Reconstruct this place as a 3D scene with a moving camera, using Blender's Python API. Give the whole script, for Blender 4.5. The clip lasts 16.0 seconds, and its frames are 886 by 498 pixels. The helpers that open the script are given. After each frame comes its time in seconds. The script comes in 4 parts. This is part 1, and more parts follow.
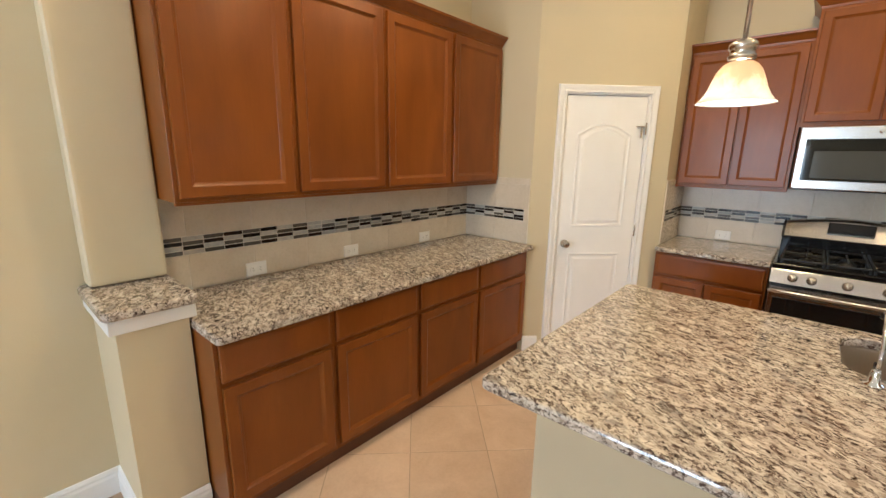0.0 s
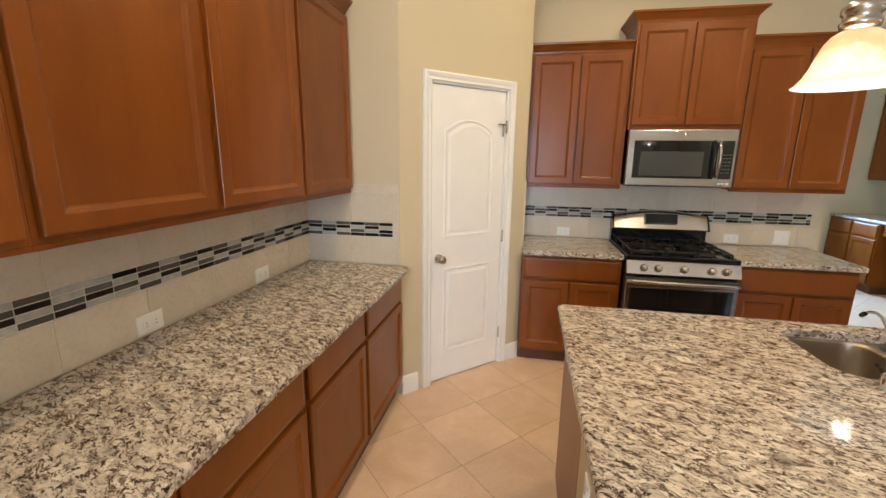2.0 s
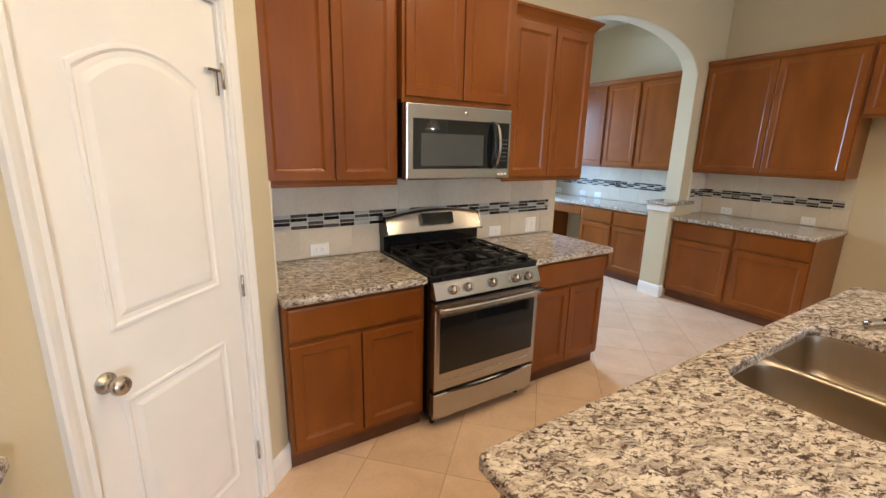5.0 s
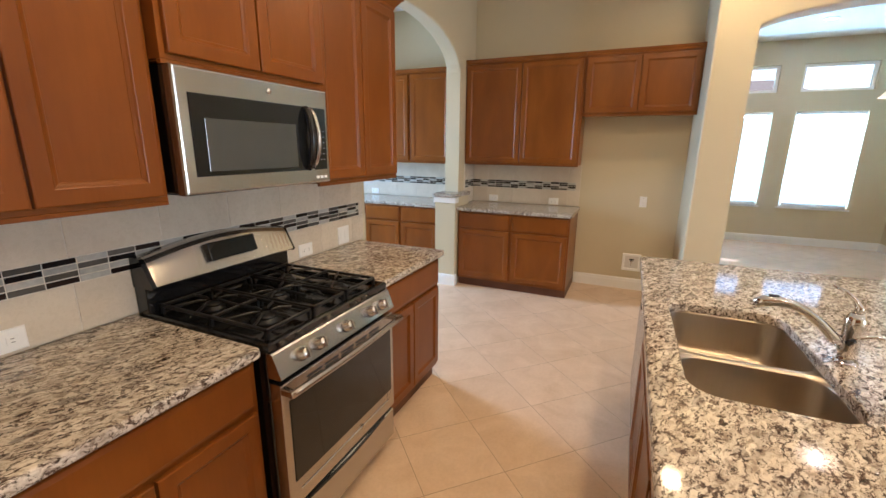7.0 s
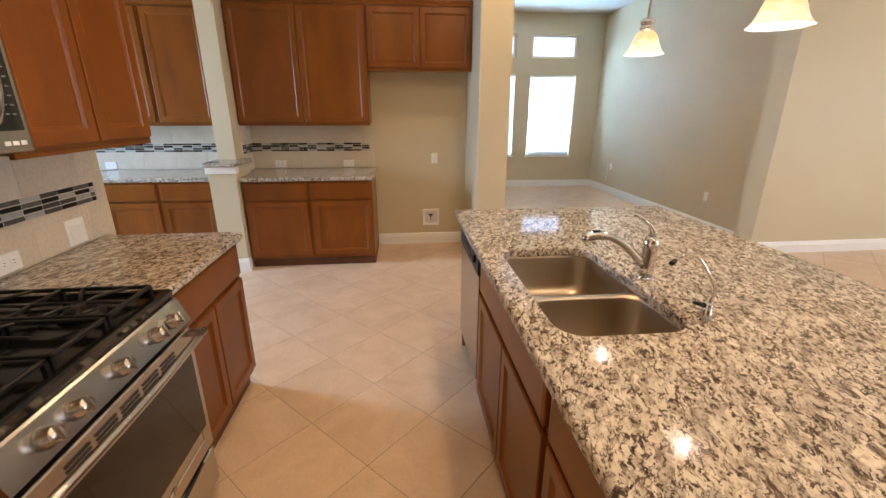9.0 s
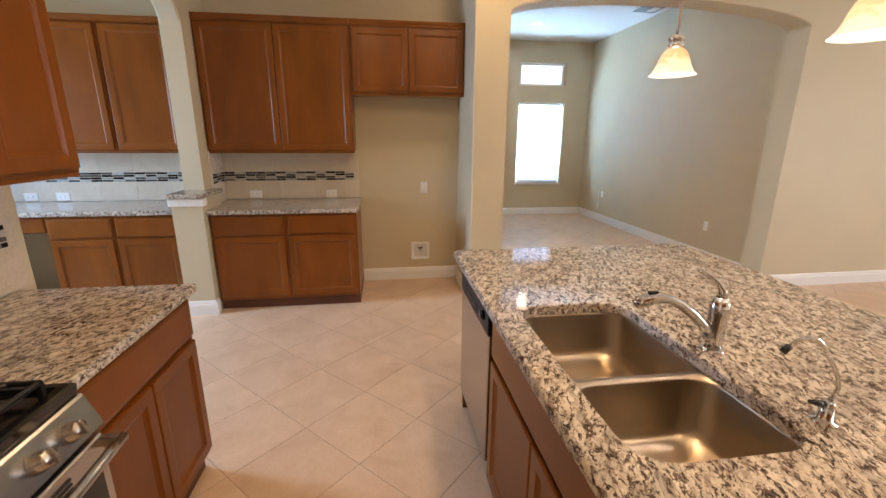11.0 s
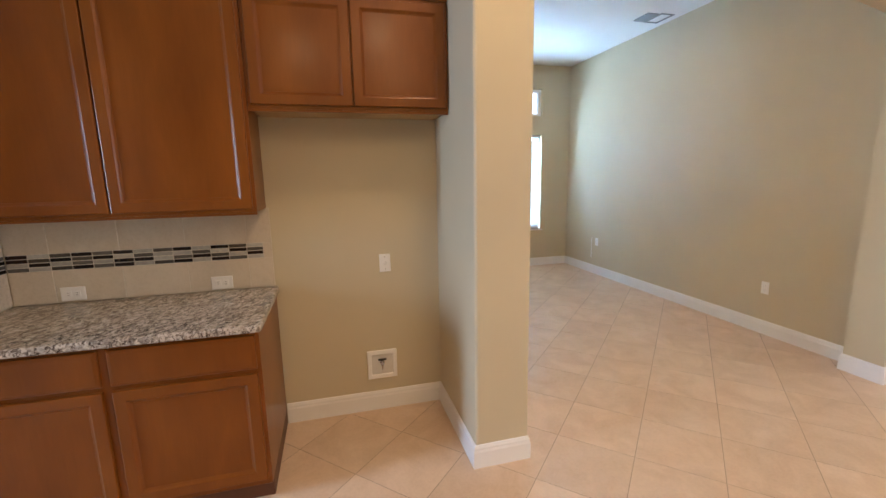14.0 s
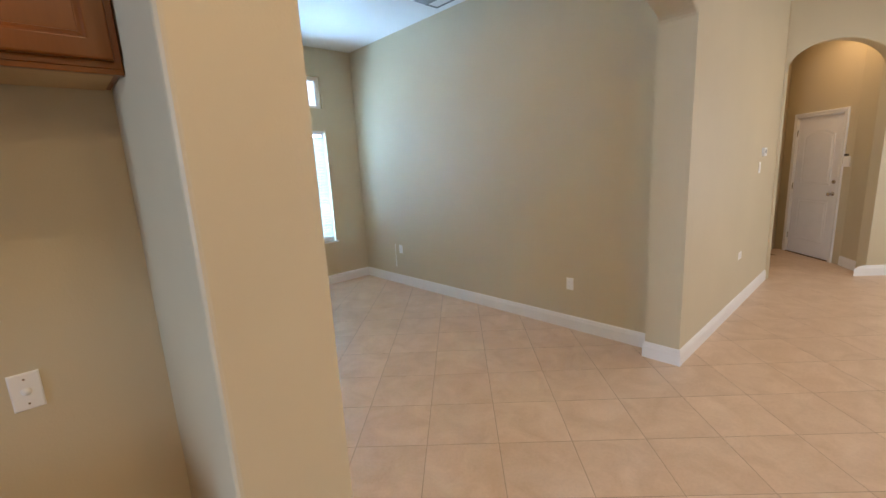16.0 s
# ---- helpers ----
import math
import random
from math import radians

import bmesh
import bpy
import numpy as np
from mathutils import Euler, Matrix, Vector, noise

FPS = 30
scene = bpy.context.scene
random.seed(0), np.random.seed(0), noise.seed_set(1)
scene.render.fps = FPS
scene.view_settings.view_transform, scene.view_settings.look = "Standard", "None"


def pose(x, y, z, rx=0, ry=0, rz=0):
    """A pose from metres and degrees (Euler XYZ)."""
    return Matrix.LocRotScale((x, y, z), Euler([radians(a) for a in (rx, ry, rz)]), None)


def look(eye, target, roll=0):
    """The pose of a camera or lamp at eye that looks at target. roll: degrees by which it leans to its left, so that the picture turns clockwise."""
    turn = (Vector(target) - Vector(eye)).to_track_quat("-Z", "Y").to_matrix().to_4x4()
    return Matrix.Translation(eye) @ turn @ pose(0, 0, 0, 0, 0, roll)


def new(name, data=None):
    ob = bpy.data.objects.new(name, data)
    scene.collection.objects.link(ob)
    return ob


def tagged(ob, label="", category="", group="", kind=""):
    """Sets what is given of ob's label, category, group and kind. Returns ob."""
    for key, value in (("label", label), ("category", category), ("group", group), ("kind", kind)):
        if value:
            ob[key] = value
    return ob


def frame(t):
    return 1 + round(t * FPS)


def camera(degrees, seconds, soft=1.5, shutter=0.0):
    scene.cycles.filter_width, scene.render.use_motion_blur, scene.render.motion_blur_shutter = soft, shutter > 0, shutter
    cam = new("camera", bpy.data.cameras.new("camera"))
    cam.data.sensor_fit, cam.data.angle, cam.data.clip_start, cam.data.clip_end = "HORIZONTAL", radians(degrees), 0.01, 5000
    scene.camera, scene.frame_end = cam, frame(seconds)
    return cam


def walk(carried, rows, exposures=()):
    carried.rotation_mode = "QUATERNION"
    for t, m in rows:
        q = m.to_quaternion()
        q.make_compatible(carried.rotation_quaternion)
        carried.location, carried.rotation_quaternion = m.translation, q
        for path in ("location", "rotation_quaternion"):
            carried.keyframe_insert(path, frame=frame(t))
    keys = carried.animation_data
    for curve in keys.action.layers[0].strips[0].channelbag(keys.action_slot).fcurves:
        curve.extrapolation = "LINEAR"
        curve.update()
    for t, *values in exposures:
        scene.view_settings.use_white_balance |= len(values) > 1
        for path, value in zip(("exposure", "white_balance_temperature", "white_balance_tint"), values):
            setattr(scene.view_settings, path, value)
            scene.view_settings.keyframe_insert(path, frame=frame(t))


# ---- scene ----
cam = camera(93.4, 16.0)
PATH = [
    (0, (0.633, 0.805, 1.612), (-0.657, 2.268, 1.171), 0.9),
    (0.5, (0.367, 0.858, 1.595), (-0.781, 2.436, 1.157), -0.1),
    (1, (0.119, 0.932, 1.605), (-0.838, 2.629, 1.154), 0.2),
    (1.5, (-0.059, 1.072, 1.608), (-0.771, 2.891, 1.18), 0.8),
    (2, (-0.268, 1.192, 1.603), (-0.64, 3.111, 1.179), 0.7),
    (2.5, (-0.441, 1.315, 1.606), (-0.486, 3.266, 1.173), 0.7),
    (3, (-0.544, 1.552, 1.599), (-0.287, 3.488, 1.169), 1.3),
    (3.5, (-0.611, 1.788, 1.597), (-0.104, 3.675, 1.171), 1.5),
    (3.7, (-0.629, 1.9, 1.596), (-0.047, 3.763, 1.16), 1.3),
    (5.8, (-0.569, 2.914, 1.593), (0.745, 4.347, 1.122), 1.8),
    (6, (-0.565, 3.002, 1.587), (0.824, 4.362, 1.116), 1.9),
    (6.5, (-0.487, 3.191, 1.589), (1.109, 4.303, 1.123), 1.5),
    (7, (-0.461, 3.328, 1.585), (1.317, 4.111, 1.111), 0.6),
    (7.5, (-0.421, 3.461, 1.571), (1.46, 3.905, 1.056), -0.2),
    (8, (-0.307, 3.55, 1.555), (1.605, 3.68, 0.981), -0.0),
    (8.5, (-0.291, 3.549, 1.536), (1.603, 3.460, 0.897), 0.2),
    (8.7, (-0.261, 3.552, 1.535), (1.626, 3.404, 0.882), 0.3),
    (10.8, (0.087, 3.604, 1.512), (1.99, 3.255, 1.005), 0.1),
    (11, (0.181, 3.592, 1.534), (2.094, 3.322, 1.019), 0.3),
    (11.5, (0.481, 3.604, 1.521), (2.407, 3.432, 1.011), 0.1),
    (12, (0.804, 3.572, 1.537), (2.746, 3.445, 1.073), -0.2),
    (12.5, (1.104, 3.519, 1.547), (3.054, 3.412, 1.118), 0.5),
    (13, (1.428, 3.538, 1.535), (3.38, 3.347, 1.147), 0.6),
    (13.5, (1.702, 3.541, 1.547), (3.644, 3.224, 1.189), -0.6),
    (14, (1.992, 3.482, 1.568), (3.897, 2.979, 1.225), -1.1),
    (14.5, (2.286, 3.433, 1.569), (4.08, 2.612, 1.241), -1.7),
    (15, (2.534, 3.358, 1.596), (4.176, 2.268, 1.254), -3.0),
    (15.5, (2.759, 3.2, 1.602), (4.276, 1.952, 1.228), -3.4),
    (16, (2.928, 3.007, 1.625), (4.374, 1.679, 1.24), -3.2),
]
walk(cam, [(t, look(eye, target, roll)) for t, eye, target, roll in PATH], [(0.0, 1.1, 5350, 5), (3.5, 1.1, 5350, 7), (6.0, 1.3, 5450, 9), (7.5, 1.2, 5600, 11), (8.5, 1.1, 5900, 13), (11.0, 0.97, 6000, 17), (13.0, 0.97, 6000, 18), (14.0, 1.02, 5950, 16), (16.0, 0.76, 5750, 13)])

# ---- light ----
world = bpy.data.worlds.new("world")
scene.world = world
world.use_nodes = True
wn = world.node_tree.nodes
sky = wn.new("ShaderNodeTexSky")
sky.sky_type = 'NISHITA'
sky.sun_disc = False
sky.sun_elevation = radians(48)
sky.sun_rotation = radians(132)
wn["Background"].inputs[1].default_value = 0.15
world.node_tree.links.new(sky.outputs[0], wn["Background"].inputs[0])


def lamp(name, kind, m, watts, colour, size=0.1, size_y=None, spread=None, label=""):
    data = bpy.data.lights.new(name, kind)
    data.energy, data.color = watts, colour
    if kind == 'AREA':
        data.size = size
        if size_y:
            data.shape, data.size_y = 'RECTANGLE', size_y
        if spread:
            data.spread = radians(spread)
    elif kind == 'SUN':
        data.angle = radians(size)
    else:
        data.shadow_soft_size = size
    ob = new(name, data)
    ob.matrix_world = m
    return ob


WARM, COOL, AMBER = (1.0, 0.76, 0.50), (0.46, 0.74, 1.0), (1.0, 0.66, 0.31)
lamp("sun", 'SUN', look((0, 0, 20), (-5.0, 4.5, 12.5)), 4.0, (1.0, 0.95, 0.88), 0.5)
# daylight in the family room's window openings, the side room's and the breakfast end's
for y in (0.44, 1.69):
    lamp("window_light", 'AREA', look((8.80, y, 1.45), (0, y, 1.45)), 84, COOL, 0.9, 1.6)
lamp("window_light", 'AREA', look((3.35, 7.98, 1.6), (2.3, 3.6, 0.5)), 48, (0.58, 0.78, 1.0), 0.75, 1.5, 140)
# fill daylight from an added breakfast window out of view
lamp("window_light", 'AREA', look((-0.60, -5.2, 1.6), (-0.9, 0, 1.3)), 76, (0.90, 0.95, 1.0), 1.8, 1.6)

# ---- materials ----


def material(name):
    mat = bpy.data.materials.new(name)
    mat.use_nodes = True
    nt = mat.node_tree
    return mat, nt, nt.nodes["Principled BSDF"]


def node(nt, kind, **values):
    n = nt.nodes.new(kind)
    for k, v in values.items():
        n.inputs[k].default_value = v
    return n


def ramp(nt, source, stops):
    r = nt.nodes.new("ShaderNodeValToRGB")
    el = r.color_ramp.elements
    while len(el) < len(stops):
        el.new(0.5)
    for e, (p, c) in zip(el, stops):
        e.position, e.color = p, (*c, 1)
    nt.links.new(source, r.inputs[0])
    return r.outputs[0]


def coords(nt, scale=(1, 1, 1), turn=(0, 0, 0)):
    tc = nt.nodes.new("ShaderNodeTexCoord")
    mp = node(nt, "ShaderNodeMapping", Scale=scale, Rotation=[radians(a) for a in turn])
    nt.links.new(tc.outputs["Object"], mp.inputs[0])
    return mp.outputs[0]


def world_coords(nt, scale=(1, 1, 1), turn=(0, 0, 0)):
    g = nt.nodes.new("ShaderNodeNewGeometry")
    mp = node(nt, "ShaderNodeMapping", Scale=scale, Rotation=[radians(a) for a in turn])
    nt.links.new(g.outputs["Position"], mp.inputs[0])
    return mp.outputs[0]


def tex_noise(nt, vec, scale, detail=4, rough=0.55, warp=0.0):
    n = node(nt, "ShaderNodeTexNoise", Scale=scale, Detail=detail, Roughness=rough, Distortion=warp)
    nt.links.new(vec, n.inputs["Vector"])
    return n.outputs[0]


def bump(nt, bsdf, height, strength, distance=0.002):
    b = node(nt, "ShaderNodeBump", Strength=strength, Distance=distance)
    nt.links.new(height, b.inputs["Height"])
    nt.links.new(b.outputs[0], bsdf.inputs["Normal"])


def mix(nt, a, b, fac, mode='MIX'):
    m = nt.nodes.new("ShaderNodeMix")
    m.data_type, m.blend_type = 'RGBA', mode
    for s, v in ((m.inputs[0], fac), (m.inputs[6], a), (m.inputs[7], b)):
        if isinstance(v, bpy.types.NodeSocket):
            nt.links.new(v, s)
        elif isinstance(v, (int, float)):
            s.default_value = v
        else:
            s.default_value = (*v, 1)
    return m.outputs[2]


def plain(name, colour, rough=0.5, metal=0.0, vary=0.06, scale=6.0, grain=0.0, grain_scale=300, coat=0.0):
    mat, nt, p = material(name)
    v = world_coords(nt)
    lo, hi = [c * (1 - vary) for c in colour], [min(1, c * (1 + vary)) for c in colour]
    nt.links.new(ramp(nt, tex_noise(nt, v, scale), [(0.3, lo), (0.7, hi)]), p.inputs["Base Color"])
    p.inputs["Roughness"].default_value, p.inputs["Metallic"].default_value = rough, metal
    p.inputs["Coat Weight"].default_value = coat
    if grain:
        bump(nt, p, tex_noise(nt, v, grain_scale, 3), grain)
    return mat


def wood(name, dark, light, rough=0.32):
    mat, nt, p = material(name)
    v = world_coords(nt, (1, 1, 0.09))
    fine = tex_noise(nt, v, 90, 5, 0.6, 0.6)
    broad = tex_noise(nt, world_coords(nt, (1, 1, 0.35)), 5, 3, 0.5, 0.4)
    mid = [(a + b) / 2 for a, b in zip(dark, light)]
    base = ramp(nt, broad, [(0.25, dark), (0.5, mid), (0.75, light)])
    col = mix(nt, base, ramp(nt, fine, [(0.3, (0.72, 0.66, 0.62)), (0.65, (1.04, 1.02, 1.0))]), 0.22, 'MULTIPLY')
    info = nt.nodes.new("ShaderNodeObjectInfo")
    col = mix(nt, col, ramp(nt, info.outputs["Random"], [(0, (0.92, 0.91, 0.90)), (1, (1.06, 1.05, 1.03))]), 1.0, 'MULTIPLY')
    nt.links.new(col, p.inputs["Base Color"])
    p.inputs["Roughness"].default_value = rough
    p.inputs["Specular IOR Level"].default_value = 0.27
    p.inputs["Coat Weight"].default_value, p.inputs["Coat Roughness"].default_value = 0.13, 0.18
    bump(nt, p, fine, 0.06, 0.001)
    return mat


def granite(name):
    """Cream stone with tan and grey clouds, broken dark filaments and clustered dark flecks that run one way."""
    mat, nt, p = material(name)
    flat = world_coords(nt, (1, 1, 1), (0, 0, 24))
    wob = node(nt, "ShaderNodeTexNoise", Scale=24.0, Detail=5.0)
    nt.links.new(flat, wob.inputs["Vector"])
    st = node(nt, "ShaderNodeMapping", Scale=(1.0, 2.0, 2.0))
    nt.links.new(mix(nt, flat, wob.outputs["Color"], 0.03), st.inputs[0])
    v = st.outputs[0]

    def math_(op, x, y=0.0, z=0.0):
        m = nt.nodes.new("ShaderNodeMath")
        m.operation = op
        for k, val in enumerate((x, y, z)):
            if isinstance(val, bpy.types.NodeSocket):
                nt.links.new(val, m.inputs[k])
            else:
                m.inputs[k].default_value = val
        return m.outputs[0]

    def moved(dx):
        mp = node(nt, "ShaderNodeMapping", Location=(dx, dx * 1.7, dx * 0.6))
        nt.links.new(v, mp.inputs[0])
        return mp.outputs[0]

    cluster = tex_noise(nt, moved(3.0), 9, 3, 0.6, 0.5)
    gate = tex_noise(nt, moved(7.0), 30, 4, 0.62, 0.4)
    fine = tex_noise(nt, moved(11.0), 72, 4, 0.65, 0.5)
    # crystals: cream, sand and grey
    vor = node(nt, "ShaderNodeTexVoronoi", Scale=19.0, Randomness=1.0)
    nt.links.new(v, vor.inputs["Vector"])
    pick = nt.nodes.new("ShaderNodeSeparateColor")
    nt.links.new(vor.outputs["Color"], pick.inputs[0])
    crystal = ramp(nt, pick.outputs[0], [(0.0, (0.66, 0.60, 0.52)), (0.30, (0.57, 0.505, 0.43)), (0.55, (0.70, 0.645, 0.57)), (0.74, (0.43, 0.38, 0.33)), (0.88, (0.62, 0.555, 0.48)), (1.0, (0.33, 0.305, 0.28))])
    cloud = ramp(nt, tex_noise(nt, moved(5.0), 30, 5, 0.62, 0.8), [(0.36, (0.50, 0.46, 0.43)), (0.50, (0.90, 0.89, 0.88)), (0.62, (1.06, 1.06, 1.06))])
    col = mix(nt, crystal, cloud, 1.0, 'MULTIPLY')
    # filaments: where a noise crosses its middle, as wide as a second noise lets them be
    ridge = math_('ABSOLUTE', math_('SUBTRACT', tex_noise(nt, moved(17.0), 27, 4, 0.62, 0.25), 0.5))
    room = math_('MULTIPLY_ADD', math_('ADD', gate, math_('MULTIPLY_ADD', cluster, 0.22, -0.11)), -0.36, 0.661)
    dark = ramp(nt, math_('ADD', ridge, room), [(0.485, (1, 1, 1)), (0.525, (0, 0, 0))])
    fleck = ramp(nt, math_('MULTIPLY_ADD', cluster, 0.25, fine), [(0.735, (0, 0, 0)), (0.775, (1, 1, 1))])
    ink = ramp(nt, tex_noise(nt, v, 60, 3), [(0.36, (0.030, 0.020, 0.017)), (0.50, (0.085, 0.057, 0.044)), (0.64, (0.20, 0.155, 0.125))])
    col = mix(nt, col, ink, dark)
    col = mix(nt, col, (0.050, 0.035, 0.028), fleck)
    nt.links.new(col, p.inputs["Base Color"])
    p.inputs["Roughness"].default_value = 0.065
    bump(nt, p, fine, 0.008, 0.0004)
    return mat


def tile_stone(name, a, b, rough=0.35, scale=3.0, coat=0.0):
    """Ceramic tile with soft clouds; each tile differs a little."""
    mat, nt, p = material(name)
    info = nt.nodes.new("ShaderNodeObjectInfo")
    add = nt.nodes.new("ShaderNodeVectorMath")
    add.operation = 'MULTIPLY_ADD'
    g = nt.nodes.new("ShaderNodeNewGeometry")
    comb = nt.nodes.new("ShaderNodeCombineXYZ")
    nt.links.new(info.outputs["Random"], comb.inputs[0])
    nt.links.new(info.outputs["Random"], comb.inputs[1])
    nt.links.new(comb.outputs[0], add.inputs[0])
    add.inputs[1].default_value = (37, 53, 11)
    nt.links.new(g.outputs["Position"], add.inputs[2])
    cloud = tex_noise(nt, add.outputs[0], scale, 6, 0.6, 0.8)
    speck = tex_noise(nt, add.outputs[0], 60, 4, 0.6)
    col = ramp(nt, cloud, [(0.3, a), (0.7, b)])
    col = mix(nt, col, ramp(nt, speck, [(0.32, (0.86, 0.83, 0.8)), (0.6, (1.02, 1.02, 1.02))]), 0.35, 'MULTIPLY')
    col = mix(nt, col, ramp(nt, info.outputs["Random"], [(0, (0.95, 0.945, 0.94)), (1, (1.03, 1.03, 1.03))]), 1.0, 'MULTIPLY')
    nt.links.new(col, p.inputs["Base Color"])
    nt.links.new(ramp(nt, speck, [(0.3, (rough + 0.1,) * 3), (0.7, (rough - 0.05,) * 3)]), p.inputs["Roughness"])
    bump(nt, p, cloud, 0.08, 0.002)
    return mat


def steel(name, colour=(0.48, 0.46, 0.44), rough=0.26, across=(1, 1, 120)):
    mat, nt, p = material(name)
    fine = tex_noise(nt, world_coords(nt, across), 3.0, 3)
    nt.links.new(ramp(nt, fine, [(0.3, [c * 0.98 for c in colour]), (0.7, [min(1, c * 1.02) for c in colour])]), p.inputs["Base Color"])
    p.inputs["Roughness"].default_value = rough
    p.inputs["Metallic"].default_value = 1.0
    return mat


def mosaic_glass(name, colours):
    mat, nt, p = material(name)
    info = nt.nodes.new("ShaderNodeObjectInfo")
    r = nt.nodes.new("ShaderNodeValToRGB")
    r.color_ramp.interpolation = 'CONSTANT'
    while len(r.color_ramp.elements) < len(colours):
        r.color_ramp.elements.new(0.5)
    for i, (e, c) in enumerate(zip(r.color_ramp.elements, colours)):
        e.position, e.color = i / len(colours), (*c, 1)
    nt.links.new(info.outputs["Random"], r.inputs[0])
    streak = tex_noise(nt, world_coords(nt, (1, 1, 1)), 45, 4)
    nt.links.new(mix(nt, r.outputs[0], ramp(nt, streak, [(0.3, (0.75, 0.75, 0.75)), (0.7, (1.2, 1.2, 1.2))]), 0.6, 'MULTIPLY'), p.inputs["Base Color"])
    p.inputs["Roughness"].default_value = 0.22
    p.inputs["Specular IOR Level"].default_value = 0.3
    return mat


def glowing(name, colour, strength, base=(0.8, 0.8, 0.8)):
    mat, nt, p = material(name)
    p.inputs["Base Color"].default_value = (*base, 1)
    p.inputs["Emission Color"].default_value = (*colour, 1)
    p.inputs["Emission Strength"].default_value = strength
    return mat


PAINT = plain("wall_paint", (0.60, 0.525, 0.36), 0.5, vary=0.03, scale=1.2, grain=0.22, grain_scale=130)
CEIL = plain("ceiling_paint", (0.78, 0.78, 0.76), 0.7, vary=0.02, scale=1.5, grain=0.3, grain_scale=90)
WHITE = plain("white_trim_paint", (0.84, 0.835, 0.82), 0.35, vary=0.02, scale=4)
DOORWHITE = plain("white_door_paint", (0.87, 0.865, 0.855), 0.4, vary=0.02, scale=5, grain=0.05, grain_scale=160)
PLATE = plain("white_plastic", (0.87, 0.865, 0.84), 0.3, vary=0.01)
SLOT = plain("dark_slot", (0.03, 0.03, 0.03), 0.5)
WOOD = wood("cherry_stained_wood", (0.165, 0.047, 0.0045), (0.238, 0.075, 0.008), 0.32)
MAPLE = wood("pale_maple_veneer", (0.42, 0.27, 0.12), (0.52, 0.36, 0.18), 0.45)
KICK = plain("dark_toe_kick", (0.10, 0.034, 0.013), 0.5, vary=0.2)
GRANITE = granite("polished_granite")
FLOORTILE = tile_stone("beige_floor_tile", (0.63, 0.455, 0.305), (0.755, 0.58, 0.425), 0.32, 4.0)
GROUT = plain("floor_grout", (0.40, 0.29, 0.20), 0.7, vary=0.1, scale=20)
WALLTILE = tile_stone("beige_wall_tile", (0.61, 0.535, 0.425), (0.69, 0.62, 0.51), 0.26, 4.0)
WALLGROUT = plain("wall_grout", (0.68, 0.63, 0.54), 0.8, vary=0.1, scale=20)
MOSAICS = [mosaic_glass("grey_mosaic_glass", [(0.105, 0.098, 0.085), (0.135, 0.125, 0.11), (0.085, 0.078, 0.066)]),
           mosaic_glass("dark_mosaic_glass", [(0.014, 0.009, 0.008), (0.022, 0.014, 0.012), (0.010, 0.008, 0.008)]),
           mosaic_glass("pale_mosaic_glass", [(0.46, 0.455, 0.42), (0.40, 0.395, 0.36), (0.50, 0.49, 0.455)])]
STEEL = steel("brushed_stainless_steel")
SINKSTEEL = steel("sink_stainless_steel", (0.46, 0.395, 0.31), 0.32, (30, 30, 2))
CHROME = plain("chrome", (0.66, 0.65, 0.635), 0.08, 1.0, 0.02)
NICKEL = plain("satin_nickel", (0.55, 0.51, 0.45), 0.27, 1.0, 0.04)
BLACK = plain("black_enamel", (0.007, 0.007, 0.0075), 0.12, vary=0.2)
PLASTIC = plain("black_plastic", (0.008, 0.008, 0.009), 0.5, vary=0.1)
IRON = plain("cast_iron", (0.007, 0.007, 0.0075), 0.42, vary=0.3, scale=40, grain=0.3, grain_scale=400)
DARKGLASS = plain("dark_oven_glass", (0.010, 0.011, 0.012), 0.04, vary=0.05)
MWGLASS = plain("microwave_window", (0.06, 0.065, 0.065), 0.08, vary=0.05)
BLIND = plain("white_blind_slat", (0.85, 0.86, 0.86), 0.45, vary=0.02)
bt = BLIND.node_tree
btr, bms = bt.nodes.new("ShaderNodeBsdfTranslucent"), bt.nodes.new("ShaderNodeMixShader")
btr.inputs[0].default_value = (0.9, 0.92, 0.94, 1)
bms.inputs[0].default_value = 0.05
bt.links.new(bt.nodes["Principled BSDF"].outputs[0], bms.inputs[1])
bt.links.new(btr.outputs[0], bms.inputs[2])
bt.links.new(bms.outputs[0], bt.nodes["Material Output"].inputs[0])
VENT = plain("grey_vent_metal", (0.20, 0.20, 0.195), 0.5, vary=0.1)

# ---- builders ----
FZ = -0.02   # level of the finished floor


def mesh_of(name, verts, faces):
    me = bpy.data.meshes.new(name)
    me.from_pydata([tuple(v) for v in verts], [], faces)
    me.update()
    return me


def data_from(bm, name, mat=None, smooth=False):
    bmesh.ops.recalc_face_normals(bm, faces=bm.faces)
    me = bpy.data.meshes.new(name)
    bm.to_mesh(me)
    bm.free()
    if mat:
        me.materials.append(mat)
    if smooth:
        me.shade_smooth()
    return me


def part(name, bm, mat, parent, label="", smooth=False):
    ob = new(name, data_from(bm, name, mat, smooth))
    ob.parent = parent
    if label:
        tagged(ob, label)
    return ob


def thing(name, m, label, category, group="", kind=""):
    ob = new(name)
    ob.matrix_world = m
    ob.empty_display_size = 0.1
    return tagged(ob, label, category, group, kind)


def solid(name, bm, mat, label, category, m=None, group="", kind="", smooth=False):
    ob = new(name, data_from(bm, name, mat, smooth))
    if m:
        ob.matrix_world = m
    return tagged(ob, label, category, group, kind)


